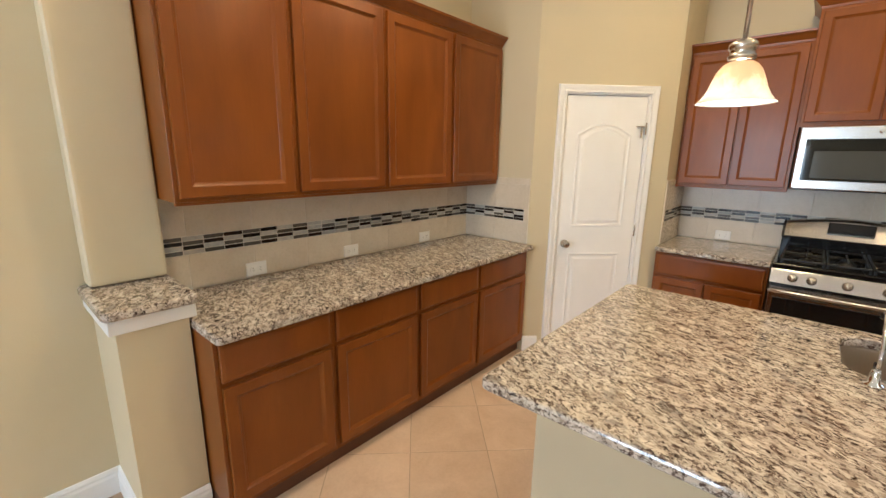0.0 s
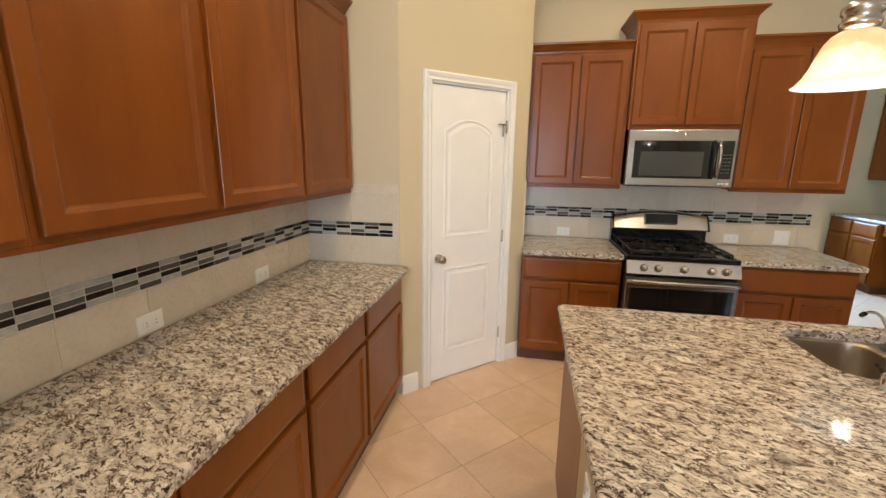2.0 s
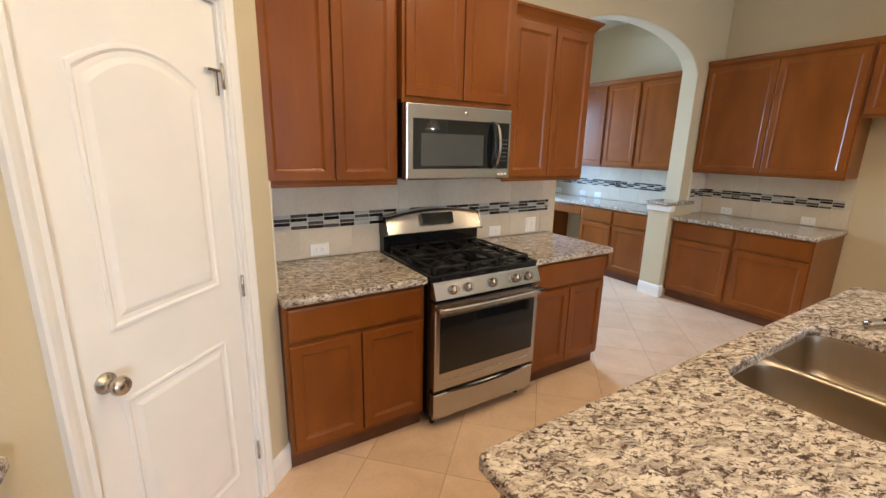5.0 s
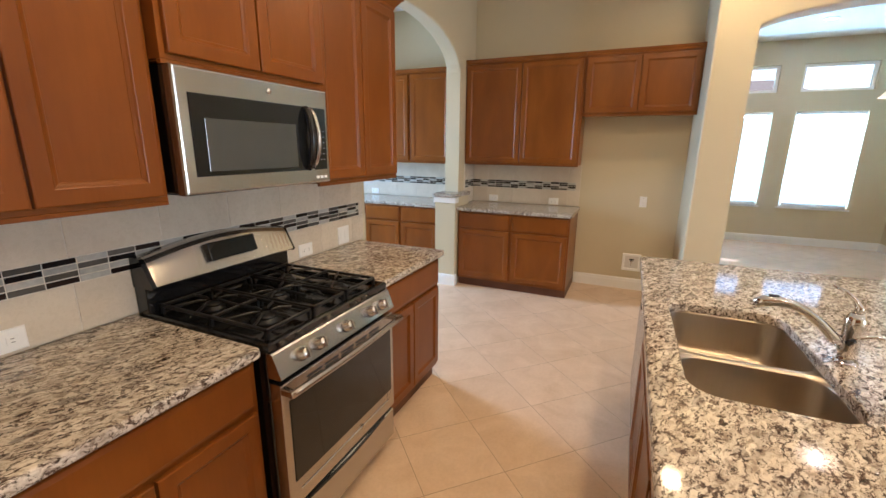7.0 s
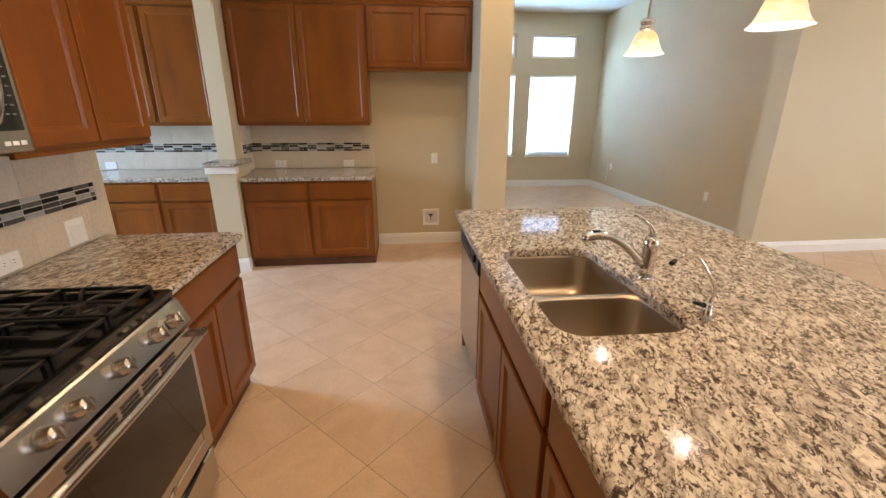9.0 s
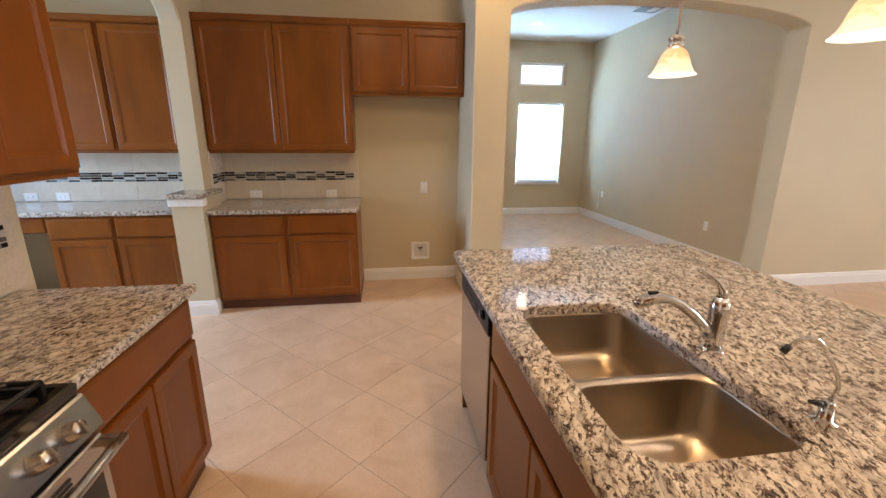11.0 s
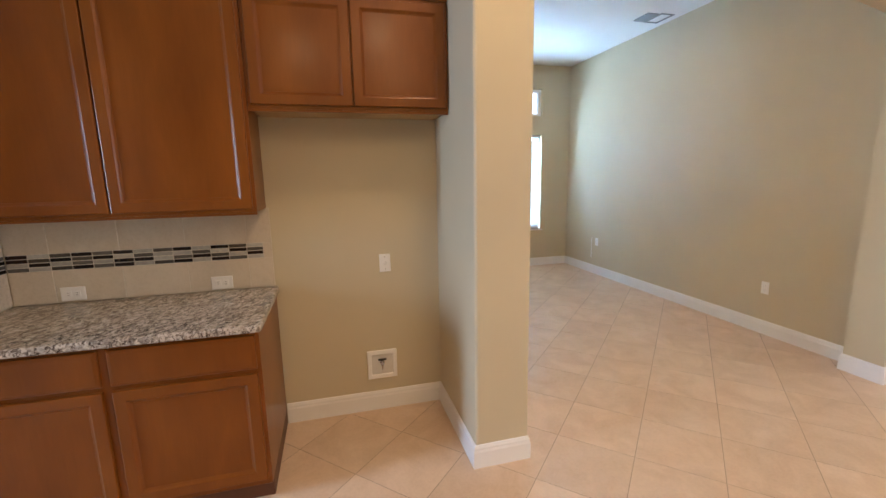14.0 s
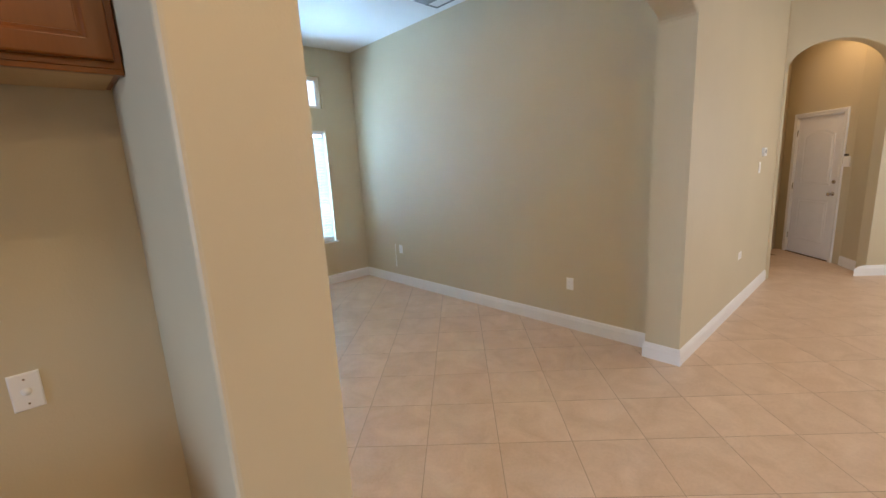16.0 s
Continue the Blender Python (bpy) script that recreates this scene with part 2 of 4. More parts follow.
def box(x0, x1, y0, y1, z0, z1, bevel=0.0, seg=1, bm=None):
    b = bmesh.new()
    r = bmesh.ops.create_cube(b, size=1.0)
    for v in r["verts"]:
        v.co = Vector((x0 + (v.co.x + 0.5) * (x1 - x0), y0 + (v.co.y + 0.5) * (y1 - y0), z0 + (v.co.z + 0.5) * (z1 - z0)))
    if bevel:
        bmesh.ops.bevel(b, geom=b.edges[:], offset=bevel, segments=seg, affect='EDGES', profile=0.6)
    return join(bm, b) if bm else b


def join(bm, other):
    me = bpy.data.meshes.new("tmp")
    other.to_mesh(me)
    other.free()
    bm.from_mesh(me)
    bpy.data.meshes.remove(me)
    return bm


def rings(loops, close_first=True, close_last=True):
    """A skin through loops of equally many points."""
    bm = bmesh.new()
    vs = [[bm.verts.new(p) for p in loop] for loop in loops]
    n = len(vs[0])
    for a, b in zip(vs, vs[1:]):
        for i in range(n):
            bm.faces.new((a[i], a[(i + 1) % n], b[(i + 1) % n], b[i]))
    if close_first:
        bm.faces.new(vs[0][::-1])
    if close_last:
        bm.faces.new(vs[-1])
    return bm


def lathe(profile, n=24, m=None):
    """Profile of (radius, z), turned about z."""
    bm = bmesh.new()
    rows = []
    for r, z in profile:
        if r < 1e-5:
            rows.append([bm.verts.new((0, 0, z))])
        else:
            rows.append([bm.verts.new((r * math.cos(2 * math.pi * i / n), r * math.sin(2 * math.pi * i / n), z)) for i in range(n)])
    for a, b in zip(rows, rows[1:]):
        for i in range(n):
            j = (i + 1) % n
            q = [a[i % len(a)], a[j % len(a)], b[j % len(b)], b[i % len(b)]]
            q = list(dict.fromkeys(q))
            if len(q) > 2:
                bm.faces.new(q)
    if m:
        bmesh.ops.transform(bm, matrix=m, verts=bm.verts[:])
    return bm


def tube(points, radii, n=12):
    """A round tube along points; radii one number or one a point."""
    pts = [Vector(p) for p in points]
    if not isinstance(radii, (list, tuple)):
        radii = [radii] * len(pts)
    loops = []
    side = None
    for i, p in enumerate(pts):
        d = (pts[min(i + 1, len(pts) - 1)] - pts[max(i - 1, 0)]).normalized()
        if side is None:
            side = d.orthogonal().normalized()
        side = (side - d * side.dot(d)).normalized()
        up = d.cross(side)
        loops.append([p + radii[i] * (side * math.cos(2 * math.pi * k / n) + up * math.sin(2 * math.pi * k / n)) for k in range(n)])
    return rings(loops)


def rect_loop(x0, x1, z0, z1, inset, y):
    return [(x0 + inset, y, z0 + inset), (x1 - inset, y, z0 + inset), (x1 - inset, y, z1 - inset), (x0 + inset, y, z1 - inset)]


def panel_door(x0, x1, z0, z1, y, thick=0.02, stile=0.052):
    """A framed door with a recessed flat panel; its back lies at y and it faces -y."""
    f = y - thick
    return rings([rect_loop(x0, x1, z0, z1, i, d) for i, d in
                  ((0, y), (0, f + 0.005), (0.0015, f + 0.0015), (0.005, f), (stile - 0.005, f), (stile - 0.002, f + 0.0012), (stile + 0.003, f + 0.0055),
                   (stile + 0.010, f + 0.0095), (stile + 0.012, f + 0.0095), (stile + 0.0135, f + 0.0115))])


def slab_front(x0, x1, z0, z1, y, thick=0.02):
    f = y - thick
    return rings([rect_loop(x0, x1, z0, z1, i, d) for i, d in ((0, y), (0, f + 0.007), (0.003, f + 0.003), (0.012, f + 0.001), (0.016, f))])


GAP = 0.018
PLACE = {"north": lambda x, y: pose(x, y, 0), "west": lambda x, y: pose(x, y, 0, 0, 0, 90), "east": lambda x, y: pose(x, y, 0, 0, 0, -90), "island": lambda x, y: pose(x, y, 0, 0, 0, 180)}


def base_cabinet(m, w, doors=1, drawers=1, depth=0.61, sink=False, label="", top=0.875):
    cab = thing("base_cabinet", m, label or "cherry-stained wooden base cabinet with a drawer and a recessed-panel door", "cabinet", "kitchen base cabinets")
    if sink:
        part("face_frame", box(0, w, -depth, -depth + 0.02, 0.075, top, 0.001), WOOD, cab)
        part("side_panel", box(0, 0.018, -depth + 0.021, 0, 0.075, top), WOOD, cab)
        part("side_panel", box(w - 0.018, w, -depth + 0.021, 0, 0.075, top), WOOD, cab)
        part("bottom_panel", box(0.019, w - 0.019, -depth + 0.021, 0, 0.075, 0.093), WOOD, cab)
    else:
        part("carcass", box(0, w, -depth, 0, 0.075, top, 0.0015), WOOD, cab)
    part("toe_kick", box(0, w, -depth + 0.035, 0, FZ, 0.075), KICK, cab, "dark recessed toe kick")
    dw = w / drawers
    for i in range(drawers):
        part("drawer_front", slab_front(i * dw + GAP, (i + 1) * dw - GAP, 0.692, top - 0.018, -depth), WOOD, cab)
    dw = w / doors
    for i in range(doors):
        a = GAP if i == 0 else 0.004
        b = GAP if i == doors - 1 else 0.004
        if drawers == doors:
            a = b = GAP
        part("door", panel_door(i * dw + a, (i + 1) * dw - b, 0.108, 0.668, -depth), WOOD, cab)
    return cab


CROWN = ((0.0, 0.0), (0.004, 0.0), (0.006, 0.012), (0.014, 0.022), (0.030, 0.042), (0.040, 0.052), (0.048, 0.056), (0.050, 0.070), (0.0, 0.070))
LOWCROWN = ((0.0, 0.0), (0.010, 0.0), (0.012, 0.020), (0.018, 0.030), (0.020, 0.048), (0.0, 0.048))


def crown_bm(w, depth, z, profile, left, right):
    bm = bmesh.new()
    rows = []
    for o, dz in profile:
        a, b = (-o if left else 0), (w + o if right else w)
        pts = [(a, -depth - o), (b, -depth - o)]
        if left:
            pts = [(a, 0)] + pts
        if right:
            pts = pts + [(b, 0)]
        rows.append([bm.verts.new((x, y, z + dz)) for x, y in pts])
    n = len(rows)
    for i in range(n):
        a, b = rows[i], rows[(i + 1) % n]
        for k in range(len(a) - 1):
            bm.faces.new((a[k], a[k + 1], b[k + 1], b[k]))
    for e in (0, -1):
        bm.faces.new([r[e] for r in rows])
    return bm


def wall_cabinet(m, w, z0, z1, doors=1, depth=0.32, profile=CROWN, left=False, right=False, label=""):
    cab = thing("wall_cabinet", m, label or "cherry-stained wooden wall cabinet with recessed-panel door", "cabinet", "kitchen wall cabinets")
    part("carcass", box(0, w, -depth, 0, z0, z1, 0.0015), WOOD, cab)
    part("underside", box(0.016, w - 0.016, -depth + 0.02, -0.003, z0 - 0.003, z0 - 0.0005), MAPLE, cab, "pale maple veneer underside")
    part("front_rail", box(0.0, w, -depth, -depth + 0.019, z0 - 0.014, z0 - 0.0005, 0.001), WOOD, cab)
    part("crown_molding", crown_bm(w, depth, z1 - 0.012, profile, left, right), WOOD, cab)
    dw = w / doors
    for i in range(doors):
        a = GAP if i == 0 else 0.004
        b = GAP if i == doors - 1 else 0.004
        part("door", panel_door(i * dw + a, (i + 1) * dw - b, z0 + 0.018, z1 - 0.03, -depth), WOOD, cab)
    return cab


def slab(name, x0, x1, y0, y1, z0, z1, label, corner=0.02):
    """A stone top with rounded corners in plan and an eased edge."""
    def loop(inset, z):
        r = max(corner - inset, 0.002)
        pts = []
        for cx, cy, a0 in ((x1 - inset - r, y1 - inset - r, 0), (x0 + inset + r, y1 - inset - r, 90), (x0 + inset + r, y0 + inset + r, 180), (x1 - inset - r, y0 + inset + r, 270)):
            for k in range(6):
                a = radians(a0 + 18 * k)
                pts.append((cx + r * math.cos(a), cy + r * math.sin(a), z))
        return pts
    bm = rings([loop(0.006, z0), loop(0.0, z0 + 0.006), loop(0.0, z1 - 0.012), loop(0.0025, z1 - 0.005), loop(0.006, z1 - 0.0015), loop(0.012, z1)])
    return solid(name, bm, GRANITE, label, "countertop")


def wall(name, x0, x1, y0, y1, z0=FZ, z1=3.27, mat=None, bevel=0.0, label="painted tan drywall wall"):
    return solid(name, box(x0, x1, y0, y1, z0, z1, bevel, 3), mat or PAINT, label, "wall", kind="structure")


def arch_wall(name, p, q, thick, top, u0, u1, spring, apex, label, round_edge=0.018):
    """A wall from p to q, its opening u0..u1 along it, arched from spring to apex. Its body lies on the left of the way from p to q."""
    p, q = Vector((*p, 0)), Vector((*q, 0))
    along = (q - p).normalized()
    side = Vector((-along.y, along.x, 0))
    length, c, a = (q - p).length, (u0 + u1) / 2, (u1 - u0) / 2
    us = [u0 + (u1 - u0) * (0.5 - 0.5 * math.cos(math.pi * i / 28)) for i in range(29)]
    arc = [(u, spring + (apex - spring) * math.sqrt(max(0.0, 1 - ((u - c) / a) ** 2))) for u in us]
    cols = []
    if u0 > 1e-4:
        cols += [(0, u0, FZ, FZ)]
    cols += [(a0[0], a1[0], a0[1], a1[1]) for a0, a1 in zip(arc, arc[1:])]
    if u1 < length - 1e-4:
        cols += [(u1, length, FZ, FZ)]
    bm = bmesh.new()
    made = {}

    def vert(u, s, z):
        key = (round(u, 5), s, round(z, 5))
        if key not in made:
            made[key] = bm.verts.new(p + along * u + side * (s * thick) + Vector((0, 0, z)))
        return made[key]
    for ua, ub, za, zb in cols:
        for s in (0, 1):
            bm.faces.new([vert(ua, s, za), vert(ub, s, zb), vert(ub, s, top), vert(ua, s, top)])
        bm.faces.new([vert(ua, 0, za), vert(ub, 0, zb), vert(ub, 1, zb), vert(ua, 1, za)])
        bm.faces.new([vert(ua, 0, top), vert(ub, 0, top), vert(ub, 1, top), vert(ua, 1, top)])
    ends = [(0, FZ, top)] if u0 > 1e-4 else [(0, arc[0][1], top)]
    ends += [(length, FZ, top)] if u1 < length - 1e-4 else [(length, arc[-1][1], top)]
    if u0 > 1e-4:
        ends.append((u0, FZ, spring))
    if u1 < length - 1e-4:
        ends.append((u1, FZ, spring))
    for u, za, zb in ends:
        bm.faces.new([vert(u, 0, za), vert(u, 1, za), vert(u, 1, zb), vert(u, 0, zb)])
    bmesh.ops.recalc_face_normals(bm, faces=bm.faces)
    soft = []
    for e in bm.edges:
        if len(e.link_faces) == 2 and e.link_faces[0].normal.dot(e.link_faces[1].normal) < 0.5:
            us_ = [(v.co - p).dot(along) for v in e.verts]
            zs_ = [v.co.z for v in e.verts]
            ss_ = [(v.co - p).dot(side) / thick for v in e.verts]
            along_opening = all(u0 - 1e-3 <= u <= u1 + 1e-3 for u in us_) and ss_[0] - ss_[1] < 0.5 and min(zs_) > -1 and max(zs_) < top - 1e-3
            if along_opening and abs(ss_[0] - ss_[1]) < 0.1 and not (zs_[0] < 1e-4 and zs_[1] < 1e-4):
                soft.append(e)
            elif abs(us_[0] - length) < 1e-3 and abs(us_[1] - length) < 1e-3 and max(ss_) < 1e-3 and round_edge > 0:
                soft.append(e)
    if round_edge > 0:
        bmesh.ops.bevel(bm, geom=soft, offset=round_edge, segments=3, affect='EDGES', profile=0.5)
    return solid(name, bm, PAINT, label, "wall", kind="structure")


BASE = ((0, 0), (0.016, 0), (0.016, 0.095), (0.012, 0.108), (0.012, 0.118), (0.006, 0.132), (0, 0.135))


def baseboard(path, closed=False, name="baseboard"):
    """White moulded board along a path of plan points; it stands out to the right of the way."""
    pts = [Vector(v) for v in path]
    bm = bmesh.new()
    rows = []
    for o, z in BASE:
        row = []
        for i, p in enumerate(pts):
            d0 = (p - pts[i - 1]).normalized() if i else None
            d1 = (pts[i + 1] - p).normalized() if i < len(pts) - 1 else None
            n0 = Vector((d0.y, -d0.x)) if d0 else None
            n1 = Vector((d1.y, -d1.x)) if d1 else None
            if n0 is None or n1 is None:
                off = n0 or n1
            else:
                off = (n0 + n1) / (1 + n0.dot(n1))
            v = p + off * o
            row.append(bm.verts.new((v.x, v.y, z + FZ)))
        rows.append(row)
    for a, b in zip(rows, rows[1:]):
        for i in range(len(pts) - 1):
            bm.faces.new((a[i], a[i + 1], b[i + 1], b[i]))
    for e in (0, -1):
        bm.faces.new([r[e] for r in rows])
    return solid(name, bm, WHITE, "white painted moulded baseboard along the wall", "baseboard", kind="structure")


# ---- structure ----
WX, RY, NY, EX, KC, FC = -1.69, 3.745, 5.11, 4.71, 3.27, 3.34
AX, AT = 3.95, 0.26   # the kitchen face and the thickness of the wall with the wide arch

wall("wall_west", WX - 0.15, WX, -5.4, RY)
wall("wall_west_chase", WX, -1.575, 1.075, 1.365, 1.04, KC, bevel=0.02)
wall("half_wall_west", WX, -1.25, 1.085, 1.335, FZ, 0.995)
wall("wall_pantry_return", WX - 0.15, -1.045, RY, RY + 0.12)
DIAG0, DIAG1 = (-1.045, RY), (-0.27, RY + 0.775)
PD0, PD1 = 0.228, 0.887   # pantry door opening along the diagonal wall
arch_wall("wall_pantry_diagonal", DIAG0, DIAG1, 0.12, KC, PD0, PD1, 2.083, 2.083, "painted tan diagonal drywall wall round the pantry door", 0.0)
wall("wall_pantry_side", -0.39, -0.27, DIAG1[1], NY + 0.02)
wall("wall_north", -0.39, 2.13, NY, NY + 0.26)
AY = 5.19
arch_wall("wall_north_arch", (2.13, AY), (EX, AY), 0.17, KC, 0.0, 4.2 - 2.13, 2.40, 2.78, "painted tan drywall wall with an arched opening")
wall("half_wall_north", 3.93, 4.36, NY + 0.01, NY + 0.255, FZ, 1.028)
wall("wall_east", EX, EX + 0.15, 2.80, 8.25)
arch_wall("wall_family_arch", (AX, -3.54), (AX, 2.80), -AT, KC, -0.39 + 3.54, 2.495 + 3.54, 2.54, 2.72, "painted tan drywall wall with a wide low arch")
wall("wall_nook_side", AX + AT, EX + 0.15, 2.495, 2.80)
wall("wall_family_south", AX + AT, 8.75, -0.70, -0.55, FZ, FC)
wall("wall_family_north", EX + 0.15, 8.75, 4.2, 4.35, FZ, FC)
wall("wall_family_inner", EX + 0.15, EX + 0.25, 2.495, 4.2, FZ, FC)
wall("wall_side_room_west", 0.2, 0.35, NY + 0.26, 8.25)
HP, HQ = (3.95, -3.53), (2.346, -5.037)
arch_wall("wall_hall_arch", HQ, HP, -0.14, KC, 0.99, 2.155, 2.50, 2.83, "painted tan drywall wall with a round arch to the entry")
wall("wall_hall_east", AX + 0.26, AX + 0.40, -6.2, -0.70)
FD0, FD1 = (3.34, -4.86), (4.25, -5.83)
arch_wall("wall_entry_diagonal", FD0, FD1, -0.14, KC, 0.19, 1.02, 2.06, 2.06, "painted tan drywall wall round the entry door", 0.0)
SIDE = [(3.06, -4.37), FD0, (3.20, -4.93), (2.95, -4.48)]
solid("wall_hall_side", rings([[(x, y, z) for x, y in SIDE] for z in (FZ, KC)]), PAINT, "painted tan drywall hall wall", "wall", kind="structure")
wall("wall_hall_south", 2.25, AX + 0.40, -6.35, -6.2)
wall("wall_south_east", 2.25, 2.40, -6.2, -5.0)

# walls with window openings


def window_wall(name, lo, hi, top, openings, place):
    """A wall along local x, 0.15 thick, with rectangular openings (x0, x1, z0, z1); place maps local x,y,z to the world."""
    xs = sorted({lo, hi, *[o[0] for o in openings], *[o[1] for o in openings]})
    zs = sorted({FZ, top, *[o[2] for o in openings], *[o[3] for o in openings]})
    bm = bmesh.new()
    for a, b in zip(xs, xs[1:]):
        for c, d in zip(zs, zs[1:]):
            if not any(o[0] <= a and b <= o[1] and o[2] <= c and d <= o[3] for o in openings):
                box(a, b, 0, 0.15, c, d, bm=bm)
    bmesh.ops.remove_doubles(bm, verts=bm.verts[:], dist=1e-5)
    seen = {}
    for f in bm.faces:
        seen.setdefault(tuple(round(v, 4) for v in f.calc_center_median()), []).append(f)
    bmesh.ops.delete(bm, geom=[f for fs in seen.values() if len(fs) > 1 for f in fs], context='FACES_ONLY')
    return solid(name, bm, PAINT, "painted tan drywall wall with window openings", "wall", place, kind="structure")


FAMWIN = [(y0, y0 + 0.94, z0, z1) for y0 in (-0.03, 1.22) for z0, z1 in ((0.63, 2.22), (2.53, 2.96))]
# local x runs along -y for the wall that faces -x
window_wall("wall_family_window", -4.35, 0.70, FC, [(-o[1], -o[0], o[2], o[3]) for o in FAMWIN], pose(8.6, 0, 0, 0, 0, -90))
window_wall("wall_side_room_north", 0.2, 4.86, KC, [(2.95, 3.8, 0.85, 2.35)], pose(0, 8.1, 0))
window_wall("wall_south", -2.5, 1.84, KC, [(-0.4, 1.6, 0.8, 2.4)], pose(0, -5.25, 0, 0, 0, 180))

solid("floor", box(-1.84, 8.75, -6.35, 8.25, FZ - 0.12, FZ - 0.0003), GROUT, "floor slab with sand-coloured grout under the tiles", "floor", kind="structure")
solid("ceiling", box(-1.84, AX + 0.1, -6.35, NY + 0.1, KC, KC + 0.12), CEIL, "white textured drywall kitchen ceiling", "ceiling", kind="structure")
solid("ceiling", box(AX + 0.1, EX + 0.15, -6.35, NY + 0.1, KC, KC + 0.12), CEIL, "white textured drywall ceiling", "ceiling", kind="structure")
solid("ceiling", box(-1.84, EX + 0.15, NY + 0.1, 8.25, KC, KC + 0.12), CEIL, "white textured side room ceiling", "ceiling", kind="structure")
solid("ceiling", box(AX + AT - 0.004, 8.75, -0.70, 4.35, FC, FC + 0.12), CEIL, "white textured family room ceiling", "ceiling", kind="structure")

baseboard([(WX, -5.2), (WX, 1.085)])
baseboard([(WX, 1.085), (-1.25, 1.085), (-1.25, 1.335)])
baseboard([DIAG0, tuple(np.array(DIAG0) + 0.125 * np.array((0.7071, 0.7071)))])
baseboard([tuple(np.array(DIAG1) - 0.19 * np.array((0.7071, 0.7071)) * 0.75), DIAG1, (-0.27, 4.56)])
baseboard([(EX, 3.845), (EX, 2.80), (AX, 2.80), (AX, 2.495), (AX + AT, 2.495)])
baseboard([(8.6, 4.2), (8.6, -0.55), (AX + AT, -0.55), (AX + AT, -0.39), (AX, -0.39), (AX, -3.50)])
baseboard([(3.93, NY + 0.255), (3.93, NY + 0.01), (3.99, NY + 0.01)])
hd = (Vector(HP) - Vector(HQ)).normalized()
jr = Vector(HQ) + hd * 0.99
baseboard([FD0, (3.06, -4.37), jr, Vector(HQ)])

# ---- cabinets and tops ----
for a, b in ((1.345, 1.89), (1.89, 2.49), (2.49, 3.09), (3.09, RY - 0.005)):
    base_cabinet(PLACE["west"](WX, a), b - a, depth=0.64)
ys = (1.37, 1.93, 2.53, 3.14, RY - 0.005)
for i, (a, b) in enumerate(zip(ys, ys[1:])):
    wall_cabinet(PLACE["west"](WX, a), b - a, 1.395, 2.44, left=(i == 0))
slab("countertop", WX, -0.985, 1.34, RY, 0.877, 0.915, "polished speckled granite countertop on the long cabinet run")
base_cabinet(PLACE["north"](-0.265, NY), 0.745, 2, 1, 0.65, label="cherry-stained wooden base cabinet with one wide drawer and two doors")
base_cabinet(PLACE["north"](1.262, NY), 0.755, 2, 1, 0.65, label="cherry-stained base cabinet with one wide drawer beside the range")
slab("countertop", -0.27, 0.485, 4.415, NY, 0.877, 0.915, "polished speckled granite countertop between pantry wall and range")
slab("countertop", 1.257, 2.045, 4.415, NY, 0.877, 0.915, "polished speckled granite countertop beside the range")
wall_cabinet(PLACE["north"](-0.265, NY), 0.74, 1.395, 2.42, 2, 0.33, label="cherry-stained wooden wall cabinet with two recessed-panel doors")
wall_cabinet(PLACE["north"](0.477, NY), 0.782, 1.85, 2.60, 2, 0.385, left=True, right=True, label="raised cherry-stained wall cabinet with two doors over the microwave")
wall_cabinet(PLACE["north"](1.262, NY), 0.772, 1.395, 2.42, 2, 0.33, right=True, label="cherry-stained wooden wall cabinet with two recessed-panel doors beside the arch")
base_cabinet(PLACE["east"](EX, 5.105), 1.255, 2, 2, 0.695, label="cherry-stained wooden base cabinet with two drawers and two doors")
slab("countertop", 3.972, EX, 3.83, 5.185, 0.877, 0.915, "polished speckled granite countertop beside the refrigerator nook")
wall_cabinet(PLACE["east"](EX, 5.185), 1.32, 1.40, 2.52, 2, 0.32, LOWCROWN, label="cherry-stained wooden wall cabinet with two large doors")
wall_cabinet(PLACE["east"](EX, 3.863), 1.06, 1.93, 2.52, 2, 0.32, LOWCROWN, label="short cherry-stained wall cabinet with two doors over the refrigerator nook")
# side room
base_cabinet(PLACE["east"](EX, 6.42), 1.04, 2, 2, 0.66, label="cherry-stained wooden base cabinet of the desk and two doors")
base_cabinet(PLACE["east"](EX, 8.09), 0.87, 2, 2, 0.66, label="cherry-stained wooden drawer cabinet at the end of the desk")
desk = thing("desk_drawer", PLACE["east"](EX, 7.215), "shallow cherry-stained drawer over the desk's open knee space", "drawer")
part("box", box(0, 0.79, -0.62, -0.05, 0.73, 0.875, 0.002), WOOD, desk)
part("drawer_front", slab_front(0.02, 0.77, 0.735, 0.865, -0.62), WOOD, desk)
slab("countertop", 4.02, EX, NY + 0.265, 8.09, 0.877, 0.915, "polished speckled granite desk top in the side room")
ps = (8.09, 7.36, 6.43, 5.94, NY + 0.265)
for (a, b), k in zip(zip(ps, ps[1:]), (2, 2, 1, 1)):
    wall_cabinet(PLACE["east"](EX, a), a - b - 0.002, 1.40, 2.47, k, 0.32, LOWCROWN)

# stone caps on the half walls, with white trim under them
for x0, x1, y0, y1, z in ((WX, -1.195, 1.045, 1.375, 1.0), (3.885, 4.37, NY - 0.02, NY + 0.285, 1.032)):
    slab("granite_ledge", x0, x1, y0, y1, z, z + 0.036, "polished granite ledge on top of the half wall", 0.03)
solid("trim", box(WX, -1.225, 1.06, 1.36, 0.935, 0.998, 0.004), WHITE, "white painted wooden trim under the granite cap", "trim", kind="structure")
solid("trim", box(3.91, 4.0, NY - 0.008, NY + 0.27, 0.965, 1.03, 0.004), WHITE, "white painted wooden trim under the granite cap", "trim", kind="structure")

